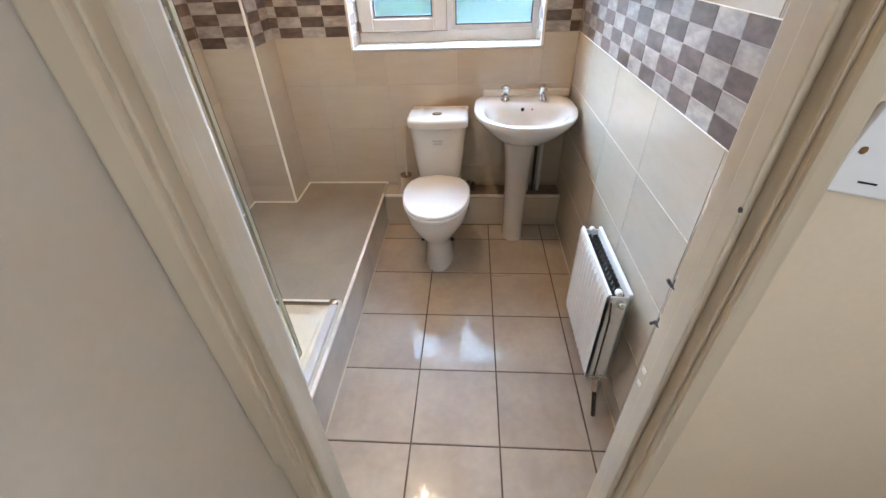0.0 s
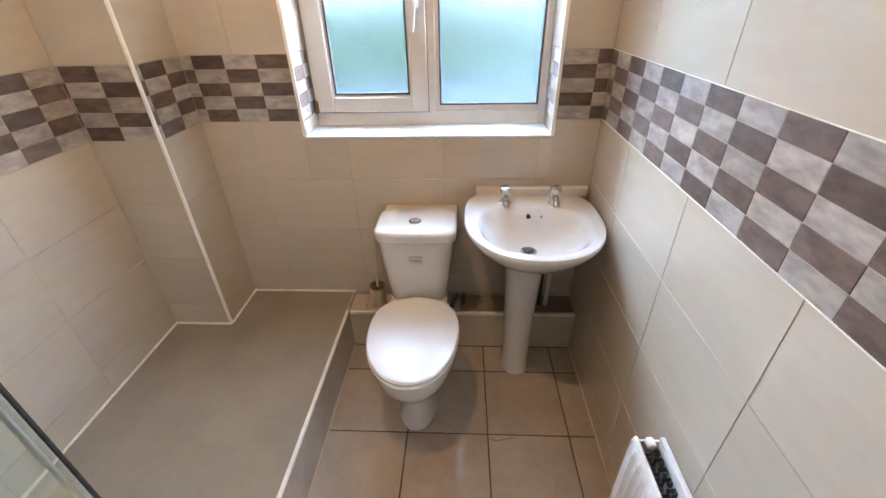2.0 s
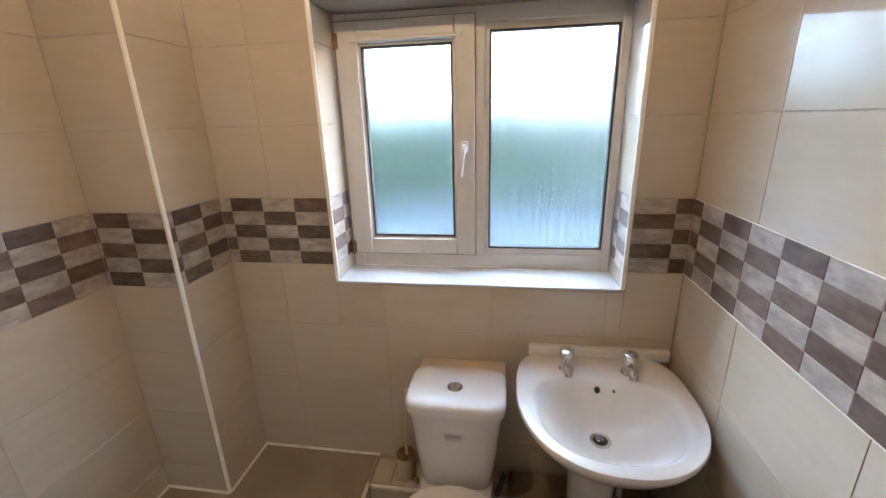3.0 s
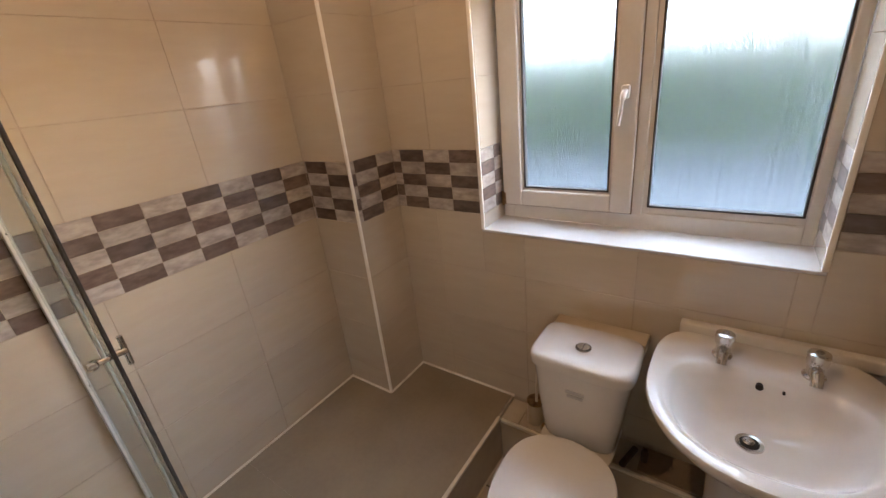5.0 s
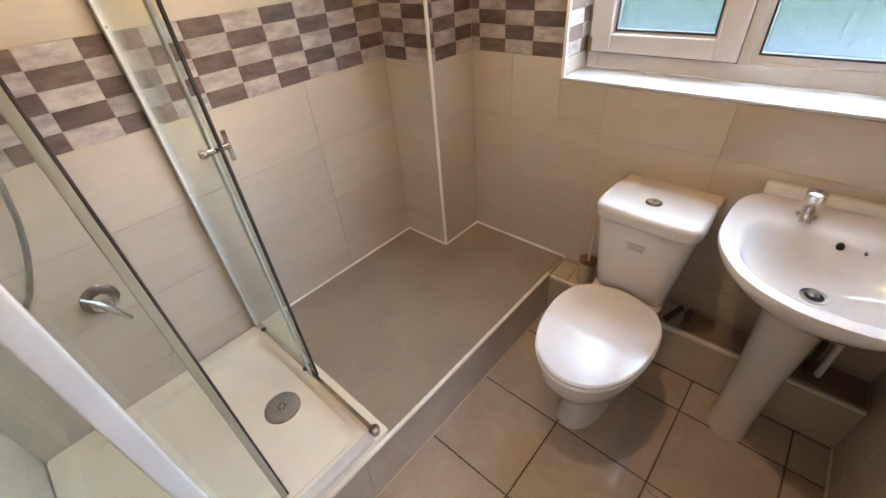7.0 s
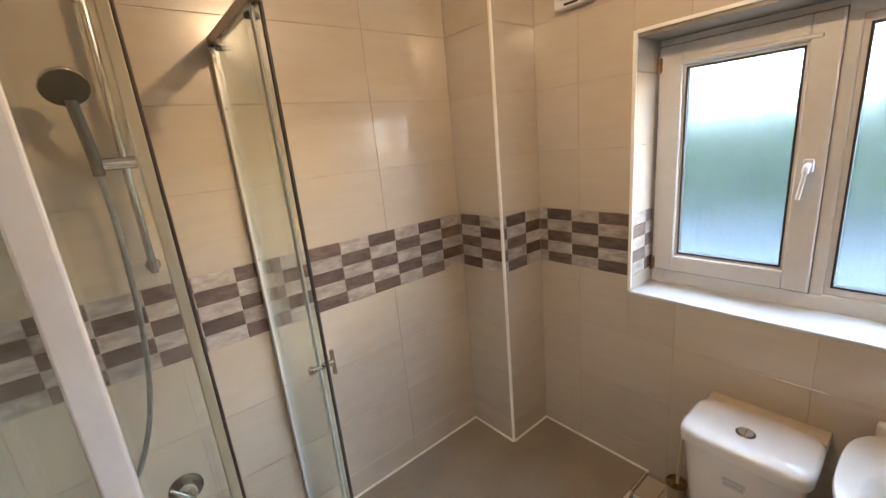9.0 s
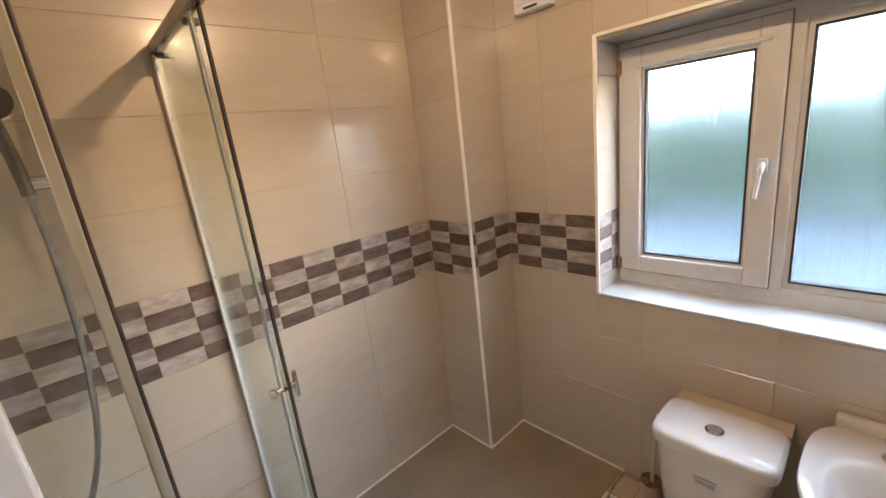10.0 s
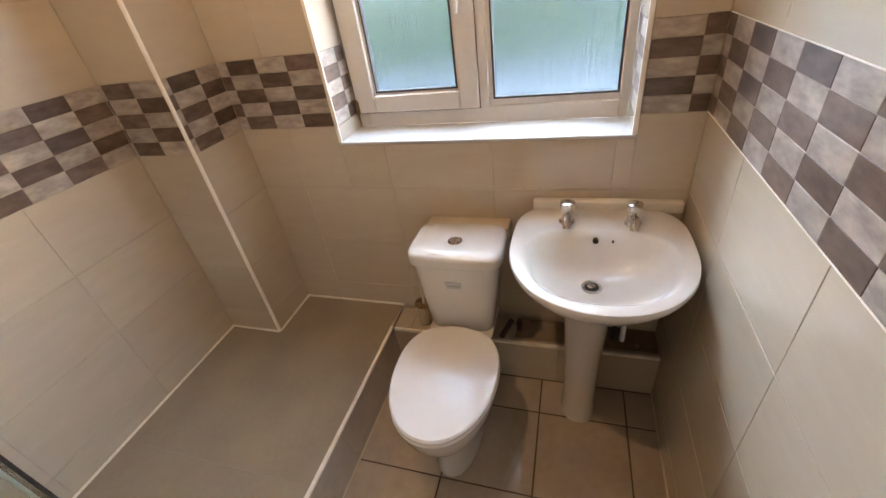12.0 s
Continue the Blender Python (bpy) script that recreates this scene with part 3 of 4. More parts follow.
def build_tray():
    t = thing("shower_tray", (-1.5, -1.5, PZ - 0.006), "cream acrylic shower tray with a round grey drain", "shower tray")
    x0, x1, y0, y1 = LEFT + 0.001, PX - 0.012, NEAR + 0.001, -1.142
    cx, cy, ax, ay = (x0 + x1) / 2, (y0 + y1) / 2, (x1 - x0) / 2, (y1 - y0) / 2
    ring = lambda z, d, n: oval(cx, cy, z, ax - d, ay - d, ay - d, n, n, 80)
    bm = bmesh.new()
    loft(bm, [ring(PZ - 0.0055, 0, 60), ring(PZ + 0.012, 0, 60), ring(PZ + 0.018, 0.005, 60), ring(PZ + 0.018, 0.052, 22), ring(PZ + 0.013, 0.062, 20), ring(PZ - 0.002, 0.075, 16), ring(PZ - 0.0045, 0.10, 14), ring(PZ - 0.005, 0.3, 4)])
    body = part("body", bm, ACRYLIC, t, "", True)
    d = (-1.487, -1.322, PZ - 0.0045)
    bm = turned(bmesh.new(), d, [(0.062, 0), (0.061, 0.004), (0.05, 0.007), (0.018, 0.0075)], 36)
    dr = part("drain", bm, STEEL, body, "round grey drain cover", True)
    for k in range(6):
        q = k * math.pi / 3
        bm = turned(bmesh.new(), (d[0] + 0.012 * math.cos(q), d[1] + 0.012 * math.sin(q), d[2] + 0.0073), [(0.0035, 0), (0.0033, 0.0008)], 10)
        part("drain_hole", bm, HOLE, dr)
    return t


tray = build_tray()


def build_enclosure():
    t = thing("shower_enclosure", (SX, SY, PZ), "corner shower enclosure with sliding glass doors standing open", "shower enclosure")
    zb, zt = PZ + 0.018, RAIL
    # side across the room, towards the platform
    part("wall_channel", boxed(LEFT, LEFT + 0.026, SY - 0.016, SY + 0.014, zb, zt + 0.004, 0.003), SILVER, t, "pale silver wall channel")
    for k in range(4):
        part("screw", turned(bmesh.new(), (LEFT + 0.0262, SY - 0.006, 0.42 + 0.48 * k), [(0.004, 0), (0.0038, 0.0015), (0.001, 0.002)], 12, "x"), FINS, t, "dark screw head")
    part("top_rail", boxed(LEFT, SX + 0.014, SY - 0.014, SY + 0.014, zt + 0.006, zt + 0.036, 0.003), DARKCHROME, t, "dull dark chrome rail")
    part("top_rail", boxed(SX - 0.014, SX + 0.014, NEAR, SY - 0.014, zt + 0.006, zt + 0.036, 0.003), DARKCHROME, t, "dull dark chrome rail")
    part("bottom_rail", boxed(LEFT + 0.022, SX, SY - 0.006, SY + 0.007, zb, zb + 0.014, 0.003), DARKCHROME, t, "slim chrome bottom rail")
    part("bottom_rail", boxed(SX - 0.012, SX + 0.024, NEAR, SY - 0.016, zb, zb + 0.022, 0.005), SILVER, t, "broad pale bottom rail")
    for z0, h in ((zb, 0.026), (zt + 0.004, 0.036)):
        part("corner_cap", turned(bmesh.new(), (SX, SY, z0), [(0.016, 0), (0.018, 0.004), (0.018, h - 0.004), (0.012, h)], 24), DARKCHROME, t, "rounded chrome corner cap", True)
    part("fixed_pane", boxed(LEFT + 0.02, -1.50, SY - 0.0085, SY - 0.0055, zb + 0.014, zt), GLASS, t, "clear fixed glass").visible_shadow = False
    part("pane_edge", boxed(-1.505, -1.488, SY - 0.0105, SY - 0.0035, zb + 0.014, zt, 0.0015), GLASSEDGE, t, "pale greenish edge strip of the fixed glass")
    d = part("sliding_door", boxed(-1.885, -1.476, SY + 0.0055, SY + 0.0085, zb + 0.016, zt + 0.004), GLASS, t, "open sliding glass door")
    d.visible_shadow = False
    part("door_seal", boxed(-1.478, -1.468, SY + 0.003, SY + 0.011, zb + 0.016, zt + 0.004, 0.002), RUBBER, d, "black edge seal")
    bm = bmesh.new()
    tube(bm, [(-1.494, SY - 0.03, 1.135), (-1.494, SY + 0.034, 1.135)], 0.0085, 16)
    tube(bm, [(-1.494, SY + 0.032, 1.098), (-1.494, SY + 0.032, 1.172)], 0.006, 14)
    turned(bm, (-1.494, SY - 0.042, 1.135), [(0.010, 0), (0.012, 0.003), (0.012, 0.018), (0.009, 0.022)], 18, "y")
    part("knob", bm, CHROME, d, "chrome T-shaped door knob", True)
    for x in (-1.83, -1.52):
        for z in (zb + 0.03, zt - 0.012):
            part("roller", turned(bmesh.new(), (x, SY - 0.002, z), [(0.005, -0.016), (0.008, -0.013), (0.008, 0.013), (0.005, 0.018)], 16, "y"), FINS, d, "dark door roller", True)
    # side along the room
    part("wall_channel", boxed(SX - 0.013, SX + 0.013, NEAR, NEAR + 0.022, zb, zt + 0.004, 0.003), SILVER, t, "pale silver wall channel")
    part("fixed_pane", boxed(SX + 0.0055, SX + 0.0085, NEAR + 0.02, -1.60, zb + 0.02, zt), GLASS, t, "clear fixed glass").visible_shadow = False
    part("pane_edge", boxed(SX + 0.0, SX + 0.020, -1.626, -1.586, zb + 0.02, zt, 0.004), ENAMEL, t, "broad white plastic pane edge")
    d = part("sliding_door", boxed(SX - 0.0445, SX - 0.0415, -1.87, -1.474, zb + 0.024, zt + 0.004), GLASS, t, "open sliding glass door")
    d.visible_shadow = False
    part("door_seal", boxed(SX - 0.0465, SX - 0.0395, -1.466, -1.4605, zb + 0.024, zt + 0.004, 0.002), BROWNSEAL, d, "dark brown edge seal")
    part("door_profile", boxed(SX - 0.048, SX - 0.038, -1.482, -1.466, zb + 0.024, zt + 0.004, 0.002), YELLOWED, d, "yellowed metal edge profile")
    return t


build_enclosure()


def build_shower():
    t = thing("shower_set", (LEFT, -1.47, 1.43), "chrome hand shower on a slide rail with a hose", "shower")
    x = LEFT + 0.05
    part("slide_rail", tube(bmesh.new(), [(x, -1.472, 1.42), (x, -1.470, 1.7), (x, -1.462, 2.16)], 0.0105, 16), CHROME, t, "", True)
    for z in (1.435, 2.14):
        bm = tube(bmesh.new(), [(LEFT - 0.001, -1.47, z), (x, -1.47, z)], 0.011, 14)
        turned(bm, (LEFT, -1.47, z), [(0.02, 0), (0.02, 0.006), (0.015, 0.012)], 18, "x")
        part("rail_bracket", bm, CHROME, t, "", True)
    bm = tube(bmesh.new(), [(x + 0.004, -1.445, 1.727), (x + 0.01, -1.535, 1.727)], 0.017, 16)
    part("slider", bm, CHROME, t, "chrome slider bracket", True)
    hx = x + 0.02
    bm = tube(bmesh.new(), spline([(hx, -1.528, 1.70), (hx + 0.005, -1.53, 1.76), (hx + 0.028, -1.535, 1.825), (hx + 0.053, -1.54, 1.88)], 6), 0.0135, 14)
    part("handset", bm, DARKCHROME, t, "", True)
    bm = turned(bmesh.new(), (0, 0, 0), [(0.012, 0.028), (0.03, 0.02), (0.046, 0.008), (0.048, 0.0), (0.044, -0.004), (0.01, -0.005)], 32)
    m = look((hx + 0.068, -1.543, 1.903), (hx + 0.30, -1.50, 1.69))
    bmesh.ops.transform(bm, matrix=m, verts=bm.verts)
    part("spray_head", bm, CHROME, t, "round chrome spray head", True)
    bm = turned(bmesh.new(), (0, 0, 0), [(0.0465, -0.0035), (0.0465, -0.006), (0.04, -0.0068), (0.01, -0.007)], 32)
    bmesh.ops.transform(bm, matrix=m, verts=bm.verts)
    part("nozzle_plate", bm, NOZZLE, t, "dark grey nozzle plate", True)
    hose = spline([(hx, -1.528, 1.70), (hx - 0.012, -1.525, 1.55), (hx - 0.016, -1.535, 1.3), (hx - 0.01, -1.56, 1.1), (hx, -1.60, 0.95), (hx + 0.005, -1.665, 0.82), (hx, -1.74, 0.765), (hx - 0.02, -1.82, 0.77), (LEFT + 0.02, -1.87, 0.80)], 10)
    part("hose", tube(bmesh.new(), hose, 0.0075, 12), STEEL, t, "flexible grey metal hose", True)
    bm = turned(bmesh.new(), (LEFT, -1.872, 0.80), [(0.026, 0), (0.026, 0.006), (0.014, 0.01), (0.013, 0.03)], 20, "x")
    part("outlet_elbow", bm, CHROME, t, "", True)
    v = thing("shower_valve", (LEFT, -1.552, 0.68), "round chrome shower mixer valve with lever", "shower valve")
    part("plate", turned(bmesh.new(), (LEFT, -1.55, 0.684), [(0.05, 0), (0.05, 0.004), (0.044, 0.010), (0.03, 0.012)], 32, "x"), DARKCHROME, v, "", True)
    part("body", turned(bmesh.new(), (LEFT, -1.55, 0.684), [(0.028, 0.01), (0.028, 0.04), (0.024, 0.046), (0.005, 0.047)], 24, "x"), CHROME, v, "", True)
    part("lever", tube(bmesh.new(), [(LEFT + 0.048, -1.588, 0.735), (LEFT + 0.047, -1.566, 0.705), (LEFT + 0.049, -1.55, 0.682), (LEFT + 0.058, -1.513, 0.605)], [0.005, 0.008, 0.012, 0.006], 12), CHROME, v, "", True)


build_shower()

# ---- fixtures on walls and ceiling ----
f = thing("extractor_vent", (-1.437, 0, 2.22), "white plastic extractor vent high on the tiles", "vent")
part("housing", boxed(-1.515, -1.358, -0.045, -0.0005, 2.145, 2.30, 0.006), PLASTIC, f)
for k in range(6):
    part("slat", boxed(-1.50, -1.373, -0.050, -0.044, 2.172 + 0.02 * k, 2.182 + 0.02 * k, 0.002), PLASTIC, f)
part("slot", boxed(-1.47, -1.41, -0.047, -0.0445, 2.152, 2.160), HOLE, f, "dark slot")

f = thing("ceiling_lamp", (BULB[0], BULB[1], TOP), "bare warm bulb in a white ceiling holder", "ceiling lamp")
part("holder", turned(bmesh.new(), (BULB[0], BULB[1], TOP - 0.026), [(0.016, 0), (0.03, 0.006), (0.045, 0.014), (0.048, 0.026)], 24), PLASTIC, f, "", True)
bulb = part("bulb", turned(bmesh.new(), (BULB[0], BULB[1], BULB[2] - 0.017), [(0.003, 0), (0.011, 0.004), (0.0165, 0.016), (0.0155, 0.024), (0.012, 0.036)], 20), BULBGLOW, f, "lit warm bulb", True)
bulb.visible_shadow = False

f = thing("wall_plate", (-0.13, HALL, 1.28), "white plastic blank plate screwed crookedly to the hallway wall", "wall plate")
PLATE = Matrix.Translation((-0.209, HALL, 1.284)) @ Euler((0, radians(11), 0)).to_matrix().to_4x4()
for name, bm, mat, text in (
    ("plate", boxed(0, 0.135, -0.009, 0, 0, 0.088, 0.003), PLASTIC, ""),
    ("screw", turned(bmesh.new(), (0.011, -0.0098, 0.045), [(0.004, 0), (0.0036, 0.001)], 12, "y"), COPPER, "brown screw head"),
    ("slot", boxed(0.030, 0.050, -0.0098, -0.0086, 0.014, 0.016), HOLE, ""),
):
    bmesh.ops.transform(bm, matrix=PLATE, verts=bm.verts)
    part(name, bm, mat, f, text)

f = thing("lock_keep", (DX1, NEAR, 1.0), "two bent dark metal lugs of a broken lock keep", "lock keep")
for z, k in ((1.051, 1), (0.964, -1)):
    bm = bmesh.new()
    tube(bm, [(DX1 + 0.004, NEAR - 0.004, z), (DX1 - 0.001, NEAR + 0.010, z), (DX1 - 0.006, NEAR + 0.013, z + 0.007 * k)], [0.004, 0.0035, 0.003], 8)
    tube(bm, [(DX1 + 0.008, NEAR - 0.004, z - 0.004), (DX1 + 0.006, NEAR + 0.010, z - 0.003), (DX1 + 0.005, NEAR + 0.012, z + 0.008)], [0.004, 0.003, 0.0025], 8)
    part("lug", bm, FINS, f, "", True)

# pipes behind the pan and basin
f = thing("toilet_brush", (-0.972, -0.078, 0.2215), "toilet brush standing in a pale round holder beside the cistern", "toilet brush")
BX, BY, BZ = -0.972, -0.078, 0.2215
bm = turned(bmesh.new(), (BX, BY, BZ), [(0.012, 0.0), (0.034, 0.0), (0.037, 0.004), (0.036, 0.05), (0.0355, 0.108), (0.0325, 0.108), (0.032, 0.012), (0.008, 0.008)], 32)
holder = part("holder", bm, PAINT, f, "pale plastic holder cup", True)
bm = turned(bmesh.new(), (BX, BY, BZ + 0.106), [(0.0325, 0.0), (0.0375, 0.0), (0.0385, 0.003), (0.0375, 0.006), (0.0325, 0.006), (0.032, 0.003)], 32)
part("rim", bm, COPPER, holder, "tarnished metal rim", True)
part("handle", tube(bmesh.new(), [(BX + 0.002, BY, BZ + 0.05), (BX + 0.008, BY - 0.006, 0.42), (BX + 0.022, BY - 0.016, 0.60), (BX + 0.026, BY - 0.019, 0.655)], [0.0055, 0.006, 0.0065, 0.008], 12), PAINT, f, "pale slim handle", True)
part("bristles", turned(bmesh.new(), (BX, BY, BZ + 0.012), [(0.012, 0.0), (0.026, 0.008), (0.027, 0.055), (0.012, 0.07), (0.004, 0.075)], 20), FINS, f, "dark worn bristles")
f = thing("stop_valve", (-0.925, -0.118, 0.2215), "small tarnished stop valve on the pipe ledge", "valve")
part("valve_body", turned(bmesh.new(), (-0.925, -0.112, 0.2212), [(0.009, 0), (0.011, 0.004), (0.011, 0.022), (0.007, 0.026), (0.007, 0.034), (0.003, 0.036)], 16), COPPER, f, "", True)
part("valve_tap", turned(bmesh.new(), (-0.925, -0.128, 0.237), [(0.004, 0.012), (0.009, 0.008), (0.009, 0.0), (0.004, -0.003)], 14, "y"), CHROME, f, "small chrome handle", True)
f = thing("soil_pipe", (-0.55, -0.1, PZ), "short dark pipe end behind the toilet pan", "pipe")
part("pipe", tube(bmesh.new(), [(-0.60, -0.20, PZ + 0.07), (-0.575, -0.10, PZ + 0.06)], 0.012, 12), BROWNSEAL, f, "", True)
part("union", turned(bmesh.new(), (-0.545, -0.07, PZ - 0.022), [(0.011, 0), (0.014, 0.03), (0.014, 0.05), (0.009, 0.06)], 14), BROWNSEAL, f, "", True)
f = thing("basin_pipes", (-0.16, -0.08, PZ), "white and dark supply pipes under the basin", "pipes")
for x, m, r in ((-0.205, PLASTIC, 0.011), (-0.168, RUBBER, 0.009), (-0.135, PLASTIC, 0.011)):
    part("pipe", tube(bmesh.new(), [(x, -0.07, PZ - 0.022), (x, -0.07, 0.5), (x - 0.01, -0.1, 0.72)], r, 12), m, f, "", True)
# grey waste pipe; the shade under the basin is put into its dark colour
part("waste_pipe", tube(bmesh.new(), spline([(-0.28, -0.2, 0.52), (-0.25, -0.12, 0.44), (-0.235, -0.06, 0.42), (-0.235, 0.0, 0.42)], 5), 0.019, 14), FINS, f, "grey plastic waste pipe, coloured dark for the shade under the basin", True)


def rubble_mesh():
    rnd = random.Random(8)
    bm = bmesh.new()
    for k in range(18):
        x, y, s = rnd.uniform(-0.53, -0.02), rnd.uniform(-0.11, -0.012), rnd.uniform(0.004, 0.014)
        m = Matrix.Translation((x, y, PZ - 0.0165 + s * 0.3)) @ Euler((rnd.random() * 6, rnd.random() * 6, 0)).to_matrix().to_4x4() @ Matrix.Diagonal((s, s * 0.7, s * 0.5, 1))
        bmesh.ops.create_icosphere(bm, subdivisions=1, radius=1, matrix=m)
    return bm


tagged(part("mortar_rubble", rubble_mesh(), RUBBLE, None), "brown mortar crumbs on the pipe ledge", "rubble", kind="stuff")
bm = boxed(-0.56, -0.004, -0.122, -0.003, PZ - 0.02, PZ - 0.0165)
structure("ledge_bed", bm, RUBBLE, "bare brown mortar bed on the pipe ledge", "ledge")

f = tagged(part("floor_crack", tube(bmesh.new(), [(-0.44, -0.668, 0.0), (-0.405, -0.676, 0.0002), (-0.375, -0.670, 0.0), (-0.345, -0.661, 0.0), (-0.325, -0.665, 0.0)], 0.0012, 6), DIRTY, floor), "thin dark crack in a tile")
# ---- trims and sealant ----
bm = bmesh.new()
box(bm, CX - 0.008, CX + 0.0035, CY - 0.0035, CY + 0.008, PZ, TOP, 0.0025)
part("edge_trim", bm, TRIM, column, "white corner edge trim")
bm = bmesh.new()
box(bm, PX - 0.012, PX + 0.003, NEAR, PY, PZ - 0.010, PZ + 0.002, 0.003)
part("edge_trim", bm, SEAL, platform, "white platform edge trim")
bm = bmesh.new()
box(bm, PX + 0.003, -0.004, PY - 0.003, PY + 0.010, PZ - 0.028, PZ - 0.012, 0.003)
part("edge_trim", bm, SEAL, ledge, "cream ledge edge trim")
bm = bmesh.new()
s = 0.0075
tube(bm, [(LEFT, -1.142, PZ), (LEFT, CY, PZ)], s, 8)
tube(bm, [(LEFT, CY, PZ), (CX, CY, PZ)], s, 8)
tube(bm, [(CX, CY, PZ), (CX, 0, PZ)], s, 8)
tube(bm, [(CX, 0, PZ), (PX, 0, PZ)], s, 8)
part("sealant", bm, SEAL, platform, "white sealant bead along the walls")
part("sealant", tube(bmesh.new(), [(0, PY, 0), (0, NEAR, 0)], 0.006, 8), PAINT, floor, "cream sealant bead along the wall")
part("sealant", tube(bmesh.new(), [(0, NEAR, 0), (0, NEAR, TOP)], 0.006, 8), SEAL, wall_door, "white sealant bead in the corner")
part("sealant", tube(bmesh.new(), [(PX, PY, 0), (PX, NEAR, 0)], 0.005, 8), PAINT, floor, "cream sealant bead along the platform")

# white beads paint the reflection seen along the band's upper and lower joints
for z in (1.115, 1.367):
    part("grout_line", tube(bmesh.new(), [(0.0, -0.004, z), (0.0, NEAR, z)], 0.0016, 6), SEAL, wall_right, "white line painted as the bright reflection along the band's joint")

# ---- tiles, piece by piece ----
TILES = {}


def tile_mesh(w, h, d, cham, mat):
    """A slab lying in x and z with its face at y = 0, looking towards -y, its edges eased."""
    key = (round(w, 4), round(h, 4), d, mat.name)
    if key not in TILES:
        a, b, c = w / 2, h / 2, cham
        v = [(-a, d, -b), (a, d, -b), (a, d, b), (-a, d, b), (-a, c, -b), (a, c, -b), (a, c, b), (-a, c, b), (-a + c, 0, -b + c), (a - c, 0, -b + c), (a - c, 0, b - c), (-a + c, 0, b - c)]
        f = [(8, 9, 10, 11)]
        for i in range(4):
            j = (i + 1) % 4
            f += [(i, j, 4 + j, 4 + i), (4 + i, 4 + j, 8 + j, 8 + i)]
        me = bpy.data.meshes.new("tile")
        me.from_pydata(v, [], f)
        me.materials.append(mat)
        TILES[key] = me
    return TILES[key]


def lay(name, parent, centre, rz, w, h, mat, rx=0.0, cham=0.0007, depth=0.006, tilt=0.0):
    if w < 0.004 or h < 0.004:
        return None
    ob = new(name, tile_mesh(w, h, depth, cham, mat))
    ob.parent = parent
    ob.matrix_basis = Matrix.Translation(Vector(centre) - ORIGIN[parent]) @ Euler((radians(rx + tilt * random.uniform(-1, 1)), 0, radians(rz + tilt * random.uniform(-1, 1)))).to_matrix().to_4x4()
    return ob


GAP = 0.0024
ROWS_Z = [0.0, 0.099, 0.353, 0.607, 0.861, 1.115, 1.367, 1.62, 1.876, 2.13, TOP]
CHIP = 0.1265


def cut(u0, u1, z0, z1, hole):
    """The rectangle less the hole, as rectangles."""
    if not hole or u1 <= hole[0] or u0 >= hole[1] or z1 <= hole[2] or z0 >= hole[3]:
        return [(u0, u1, z0, z1)]
    out = []
    if u0 < hole[0]:
        out.append((u0, hole[0], z0, z1))
    if u1 > hole[1]:
        out.append((hole[1], u1, z0, z1))
    a, b = max(u0, hole[0]), min(u1, hole[1])
    if z0 < hole[2]:
        out.append((a, b, z0, hole[2]))
    if z1 > hole[3]:
        out.append((a, b, hole[3], z1))
    return [r for r in out if r[1] - r[0] > 0.012 and r[3] - r[2] > 0.012]


def tile_wall(parent, place, rz, u0, u1, joints, chip0, hole=None, zlow=0.0, phase=0):
    """Tiles between u0 and u1 with upright joints, and a band of small chips; place(u, z) gives the world point."""
    js = [u0, *[j for j in sorted(joints) if u0 + 0.01 < j < u1 - 0.01], u1]
    for za, zb in zip(ROWS_Z, ROWS_Z[1:]):
        za = max(za, zlow)
        if zb - za < 0.01:
            continue
        if abs(za - 1.115) < 0.001:
            k0 = math.floor((u0 - chip0) / CHIP)
            k = k0
            while chip0 + k * CHIP < u1 - 0.004:
                a, b = max(u0, chip0 + k * CHIP), min(u1, chip0 + (k + 1) * CHIP)
                for r in range(5):
                    c, d = zb - (zb - za) * (r + 1) / 5, zb - (zb - za) * r / 5
                    for p, q, s, t in cut(a, b, c, d, hole):
                        lay("mosaic_tile", parent, place((p + q) / 2, (s + t) / 2), rz, q - p - 0.0014, t - s - 0.0014, PALE if (k + r + phase) % 2 else DARK, cham=0.0008)
                k += 1
            continue
        for a, b in zip(js, js[1:]):
            for p, q, s, t in cut(a, b, za, zb, hole):
                lay("tile", parent, place((p + q) / 2, (s + t) / 2), rz, q - p - GAP, t - s - GAP, CREAM, tilt=0.025)


HOLE_W = (WX0 - 0.013, WX1 + 0.013, WZ0 - 0.012, WZ1 + 0.011)
tile_wall(wall_right, lambda u, z: (RIGHT, -u, z), -90, 0.0, -NEAR, [0.335, 0.740, 1.141, 1.543], 0.057, zlow=0.0, phase=1)
tile_wall(wall_window, lambda u, z: (u, BACK, z), 0, CX, -0.638, [-1.44, -1.04], -1.605, HOLE_W, zlow=PZ, phase=0)
tile_wall(wall_window, lambda u, z: (u, BACK, z), 0, -0.638, 0.0, [-0.236], -0.0505, HOLE_W, zlow=PZ, phase=0)
tile_wall(wall_left, lambda u, z: (LEFT, u, z), 90, NEAR, CY, [-0.667, -1.07, -1.472, -1.874], -0.252, zlow=PZ, phase=0)
tile_wall(column, lambda u, z: (u, CY, z), 0, LEFT, CX, [], -1.908, zlow=PZ, phase=0)
tile_wall(column, lambda u, z: (CX, u, z), 90, CY, 0.0, [], -0.2305, zlow=PZ, phase=0)
tile_wall(wall_door, lambda u, z: (-u, NEAR, z), 180, 0.96, -LEFT, [1.2, 1.6], 0.96, zlow=PZ)
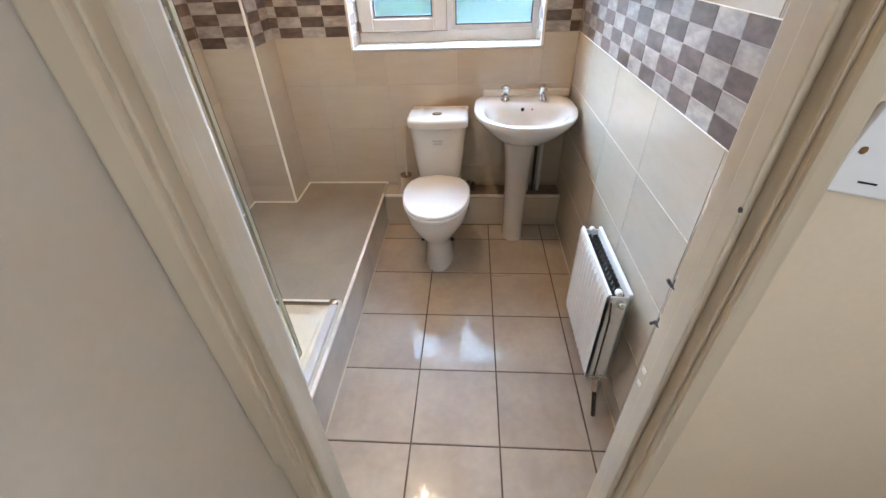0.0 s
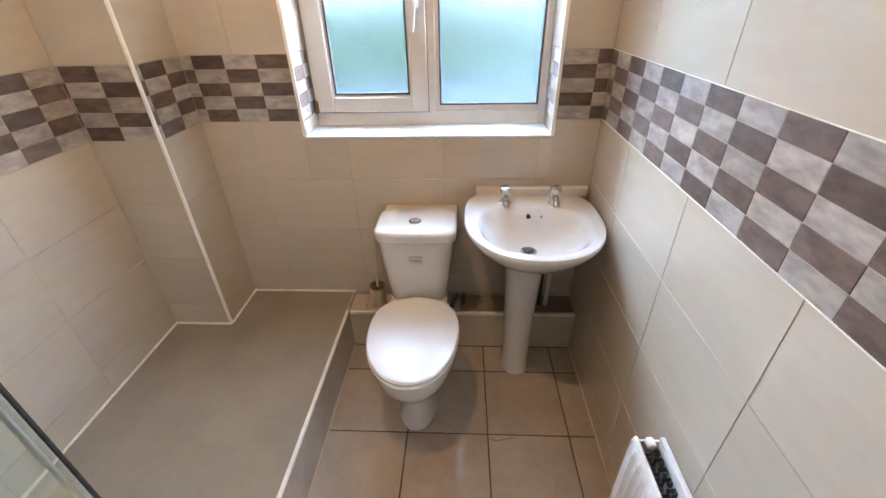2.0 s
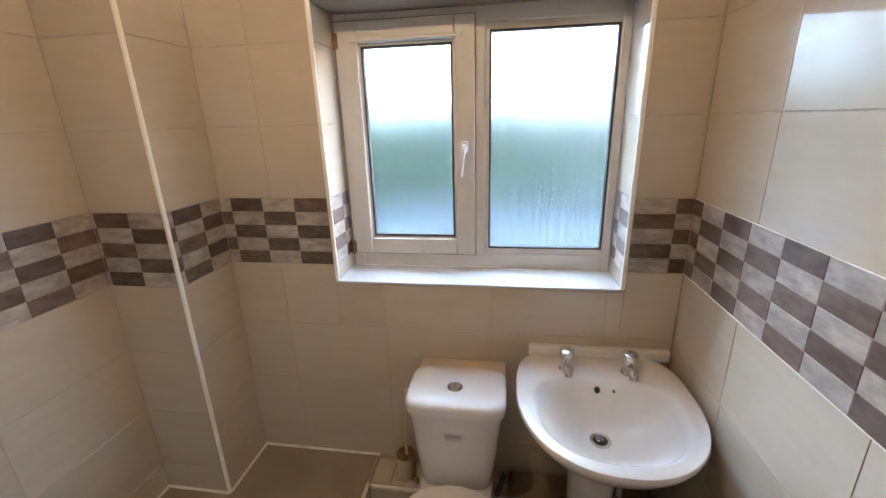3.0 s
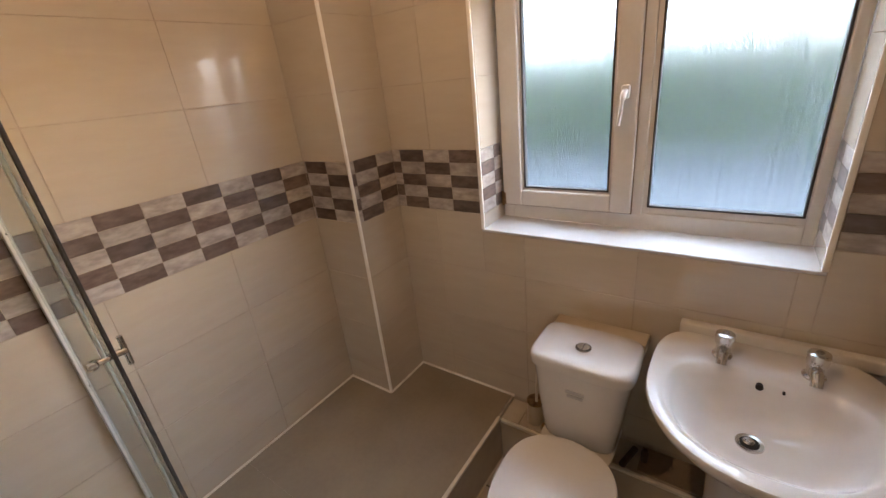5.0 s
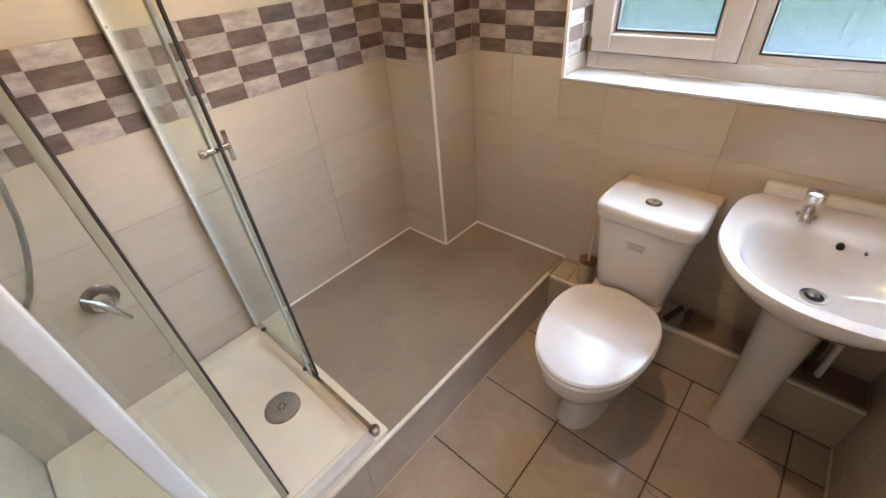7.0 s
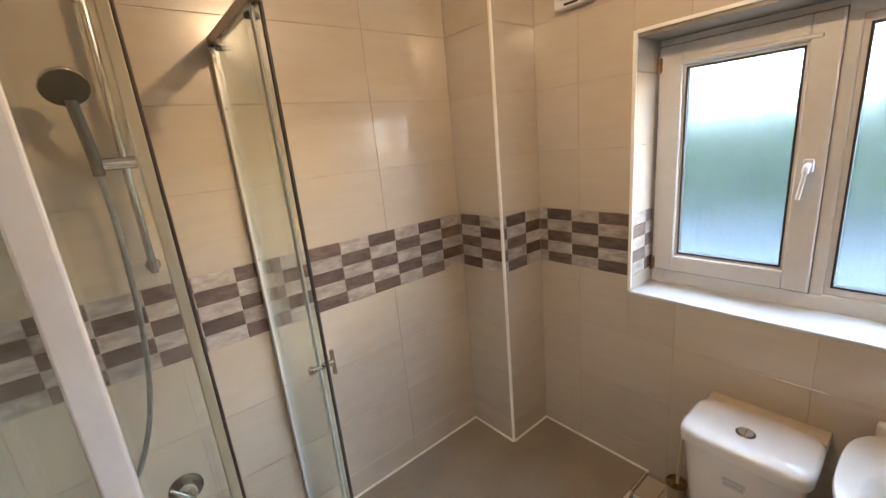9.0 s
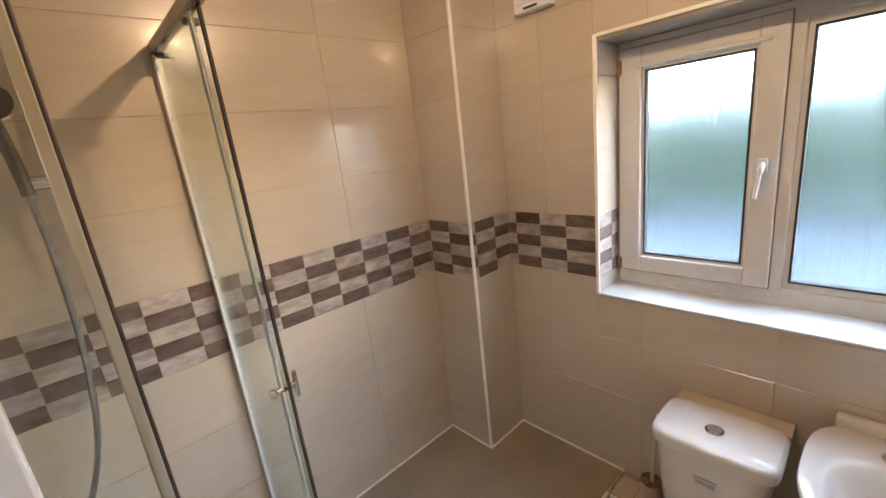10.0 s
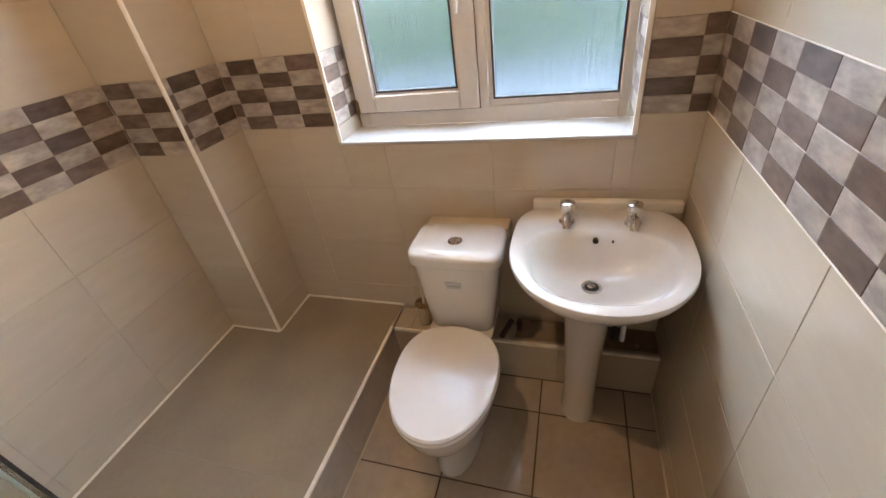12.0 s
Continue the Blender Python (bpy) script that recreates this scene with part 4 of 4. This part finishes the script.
# window reveals
for x, rz in ((WX0, 90), (WX1, -90)):
    for za, zb in ((WZ0, 1.115), (1.367, 1.62), (1.62, 1.876), (1.876, WZ1 - 0.014)):
        lay("tile", wall_window, (x, (0.004 + WY) / 2, (za + zb) / 2), rz, WY - 0.01, zb - za - GAP, CREAM)
    for r in range(5):
        for k, (a, b) in enumerate(((0.006, 0.11), (0.11, WY))):
            c = 1.367 - 0.0504 * (r + 0.5)
            lay("mosaic_tile", wall_window, (x, (a + b) / 2, c), rz, b - a - 0.0014, 0.049, DARK if (k + r) % 2 else PALE, cham=0.0008)
# floor
XS = [PX, -0.775, -0.442, -0.110, 0.0]
YS = [PY, -0.314, -0.647, -0.980, -1.313, -1.647, NEAR]
for a, b in zip(XS, XS[1:]):
    for c, d in zip(YS, YS[1:]):
        lay("tile", floor, ((a + b) / 2, (c + d) / 2, 0), 0, b - a - 0.006, c - d - 0.006, FLOOR, rx=-90, cham=0.0015, tilt=0.1)
# platform top, fronts and ledge
for y0, y1 in ((0.0, -0.87), (-0.87, -1.14)):
    for x0, x1 in ((LEFT, -1.33), (-1.33, PX - 0.012)) if y0 < -0.5 else ((LEFT, PX - 0.012),):
        lay("tile", platform, ((x0 + x1) / 2, (y0 + y1) / 2, PZ), 0, x1 - x0 - 0.0004, y0 - y1 - 0.0004, GREY, rx=-90, cham=0.0002)
for y0, y1 in ((PY, -0.66), (-0.66, -1.26), (-1.26, NEAR)):
    lay("tile", platform, (PX, (y0 + y1) / 2, (PZ - 0.011) / 2), 90, y0 - y1 - 0.002, PZ - 0.013, FLOOR)
for x0, x1 in ((PX + 0.002, -0.78), (-0.78, -0.38), (-0.38, -0.003)):
    lay("tile", ledge, ((x0 + x1) / 2, PY, (PZ - 0.03) / 2), 0, x1 - x0 - 0.002, PZ - 0.033, CREAM)
for x0, x1 in ((PX, -1.03), (-1.03, -0.58)):
    lay("tile", ledge, ((x0 + x1) / 2, PY / 2 + 0.004, PZ - 0.014), 0, x1 - x0 - 0.003, 0.128, CREAM, rx=-90)
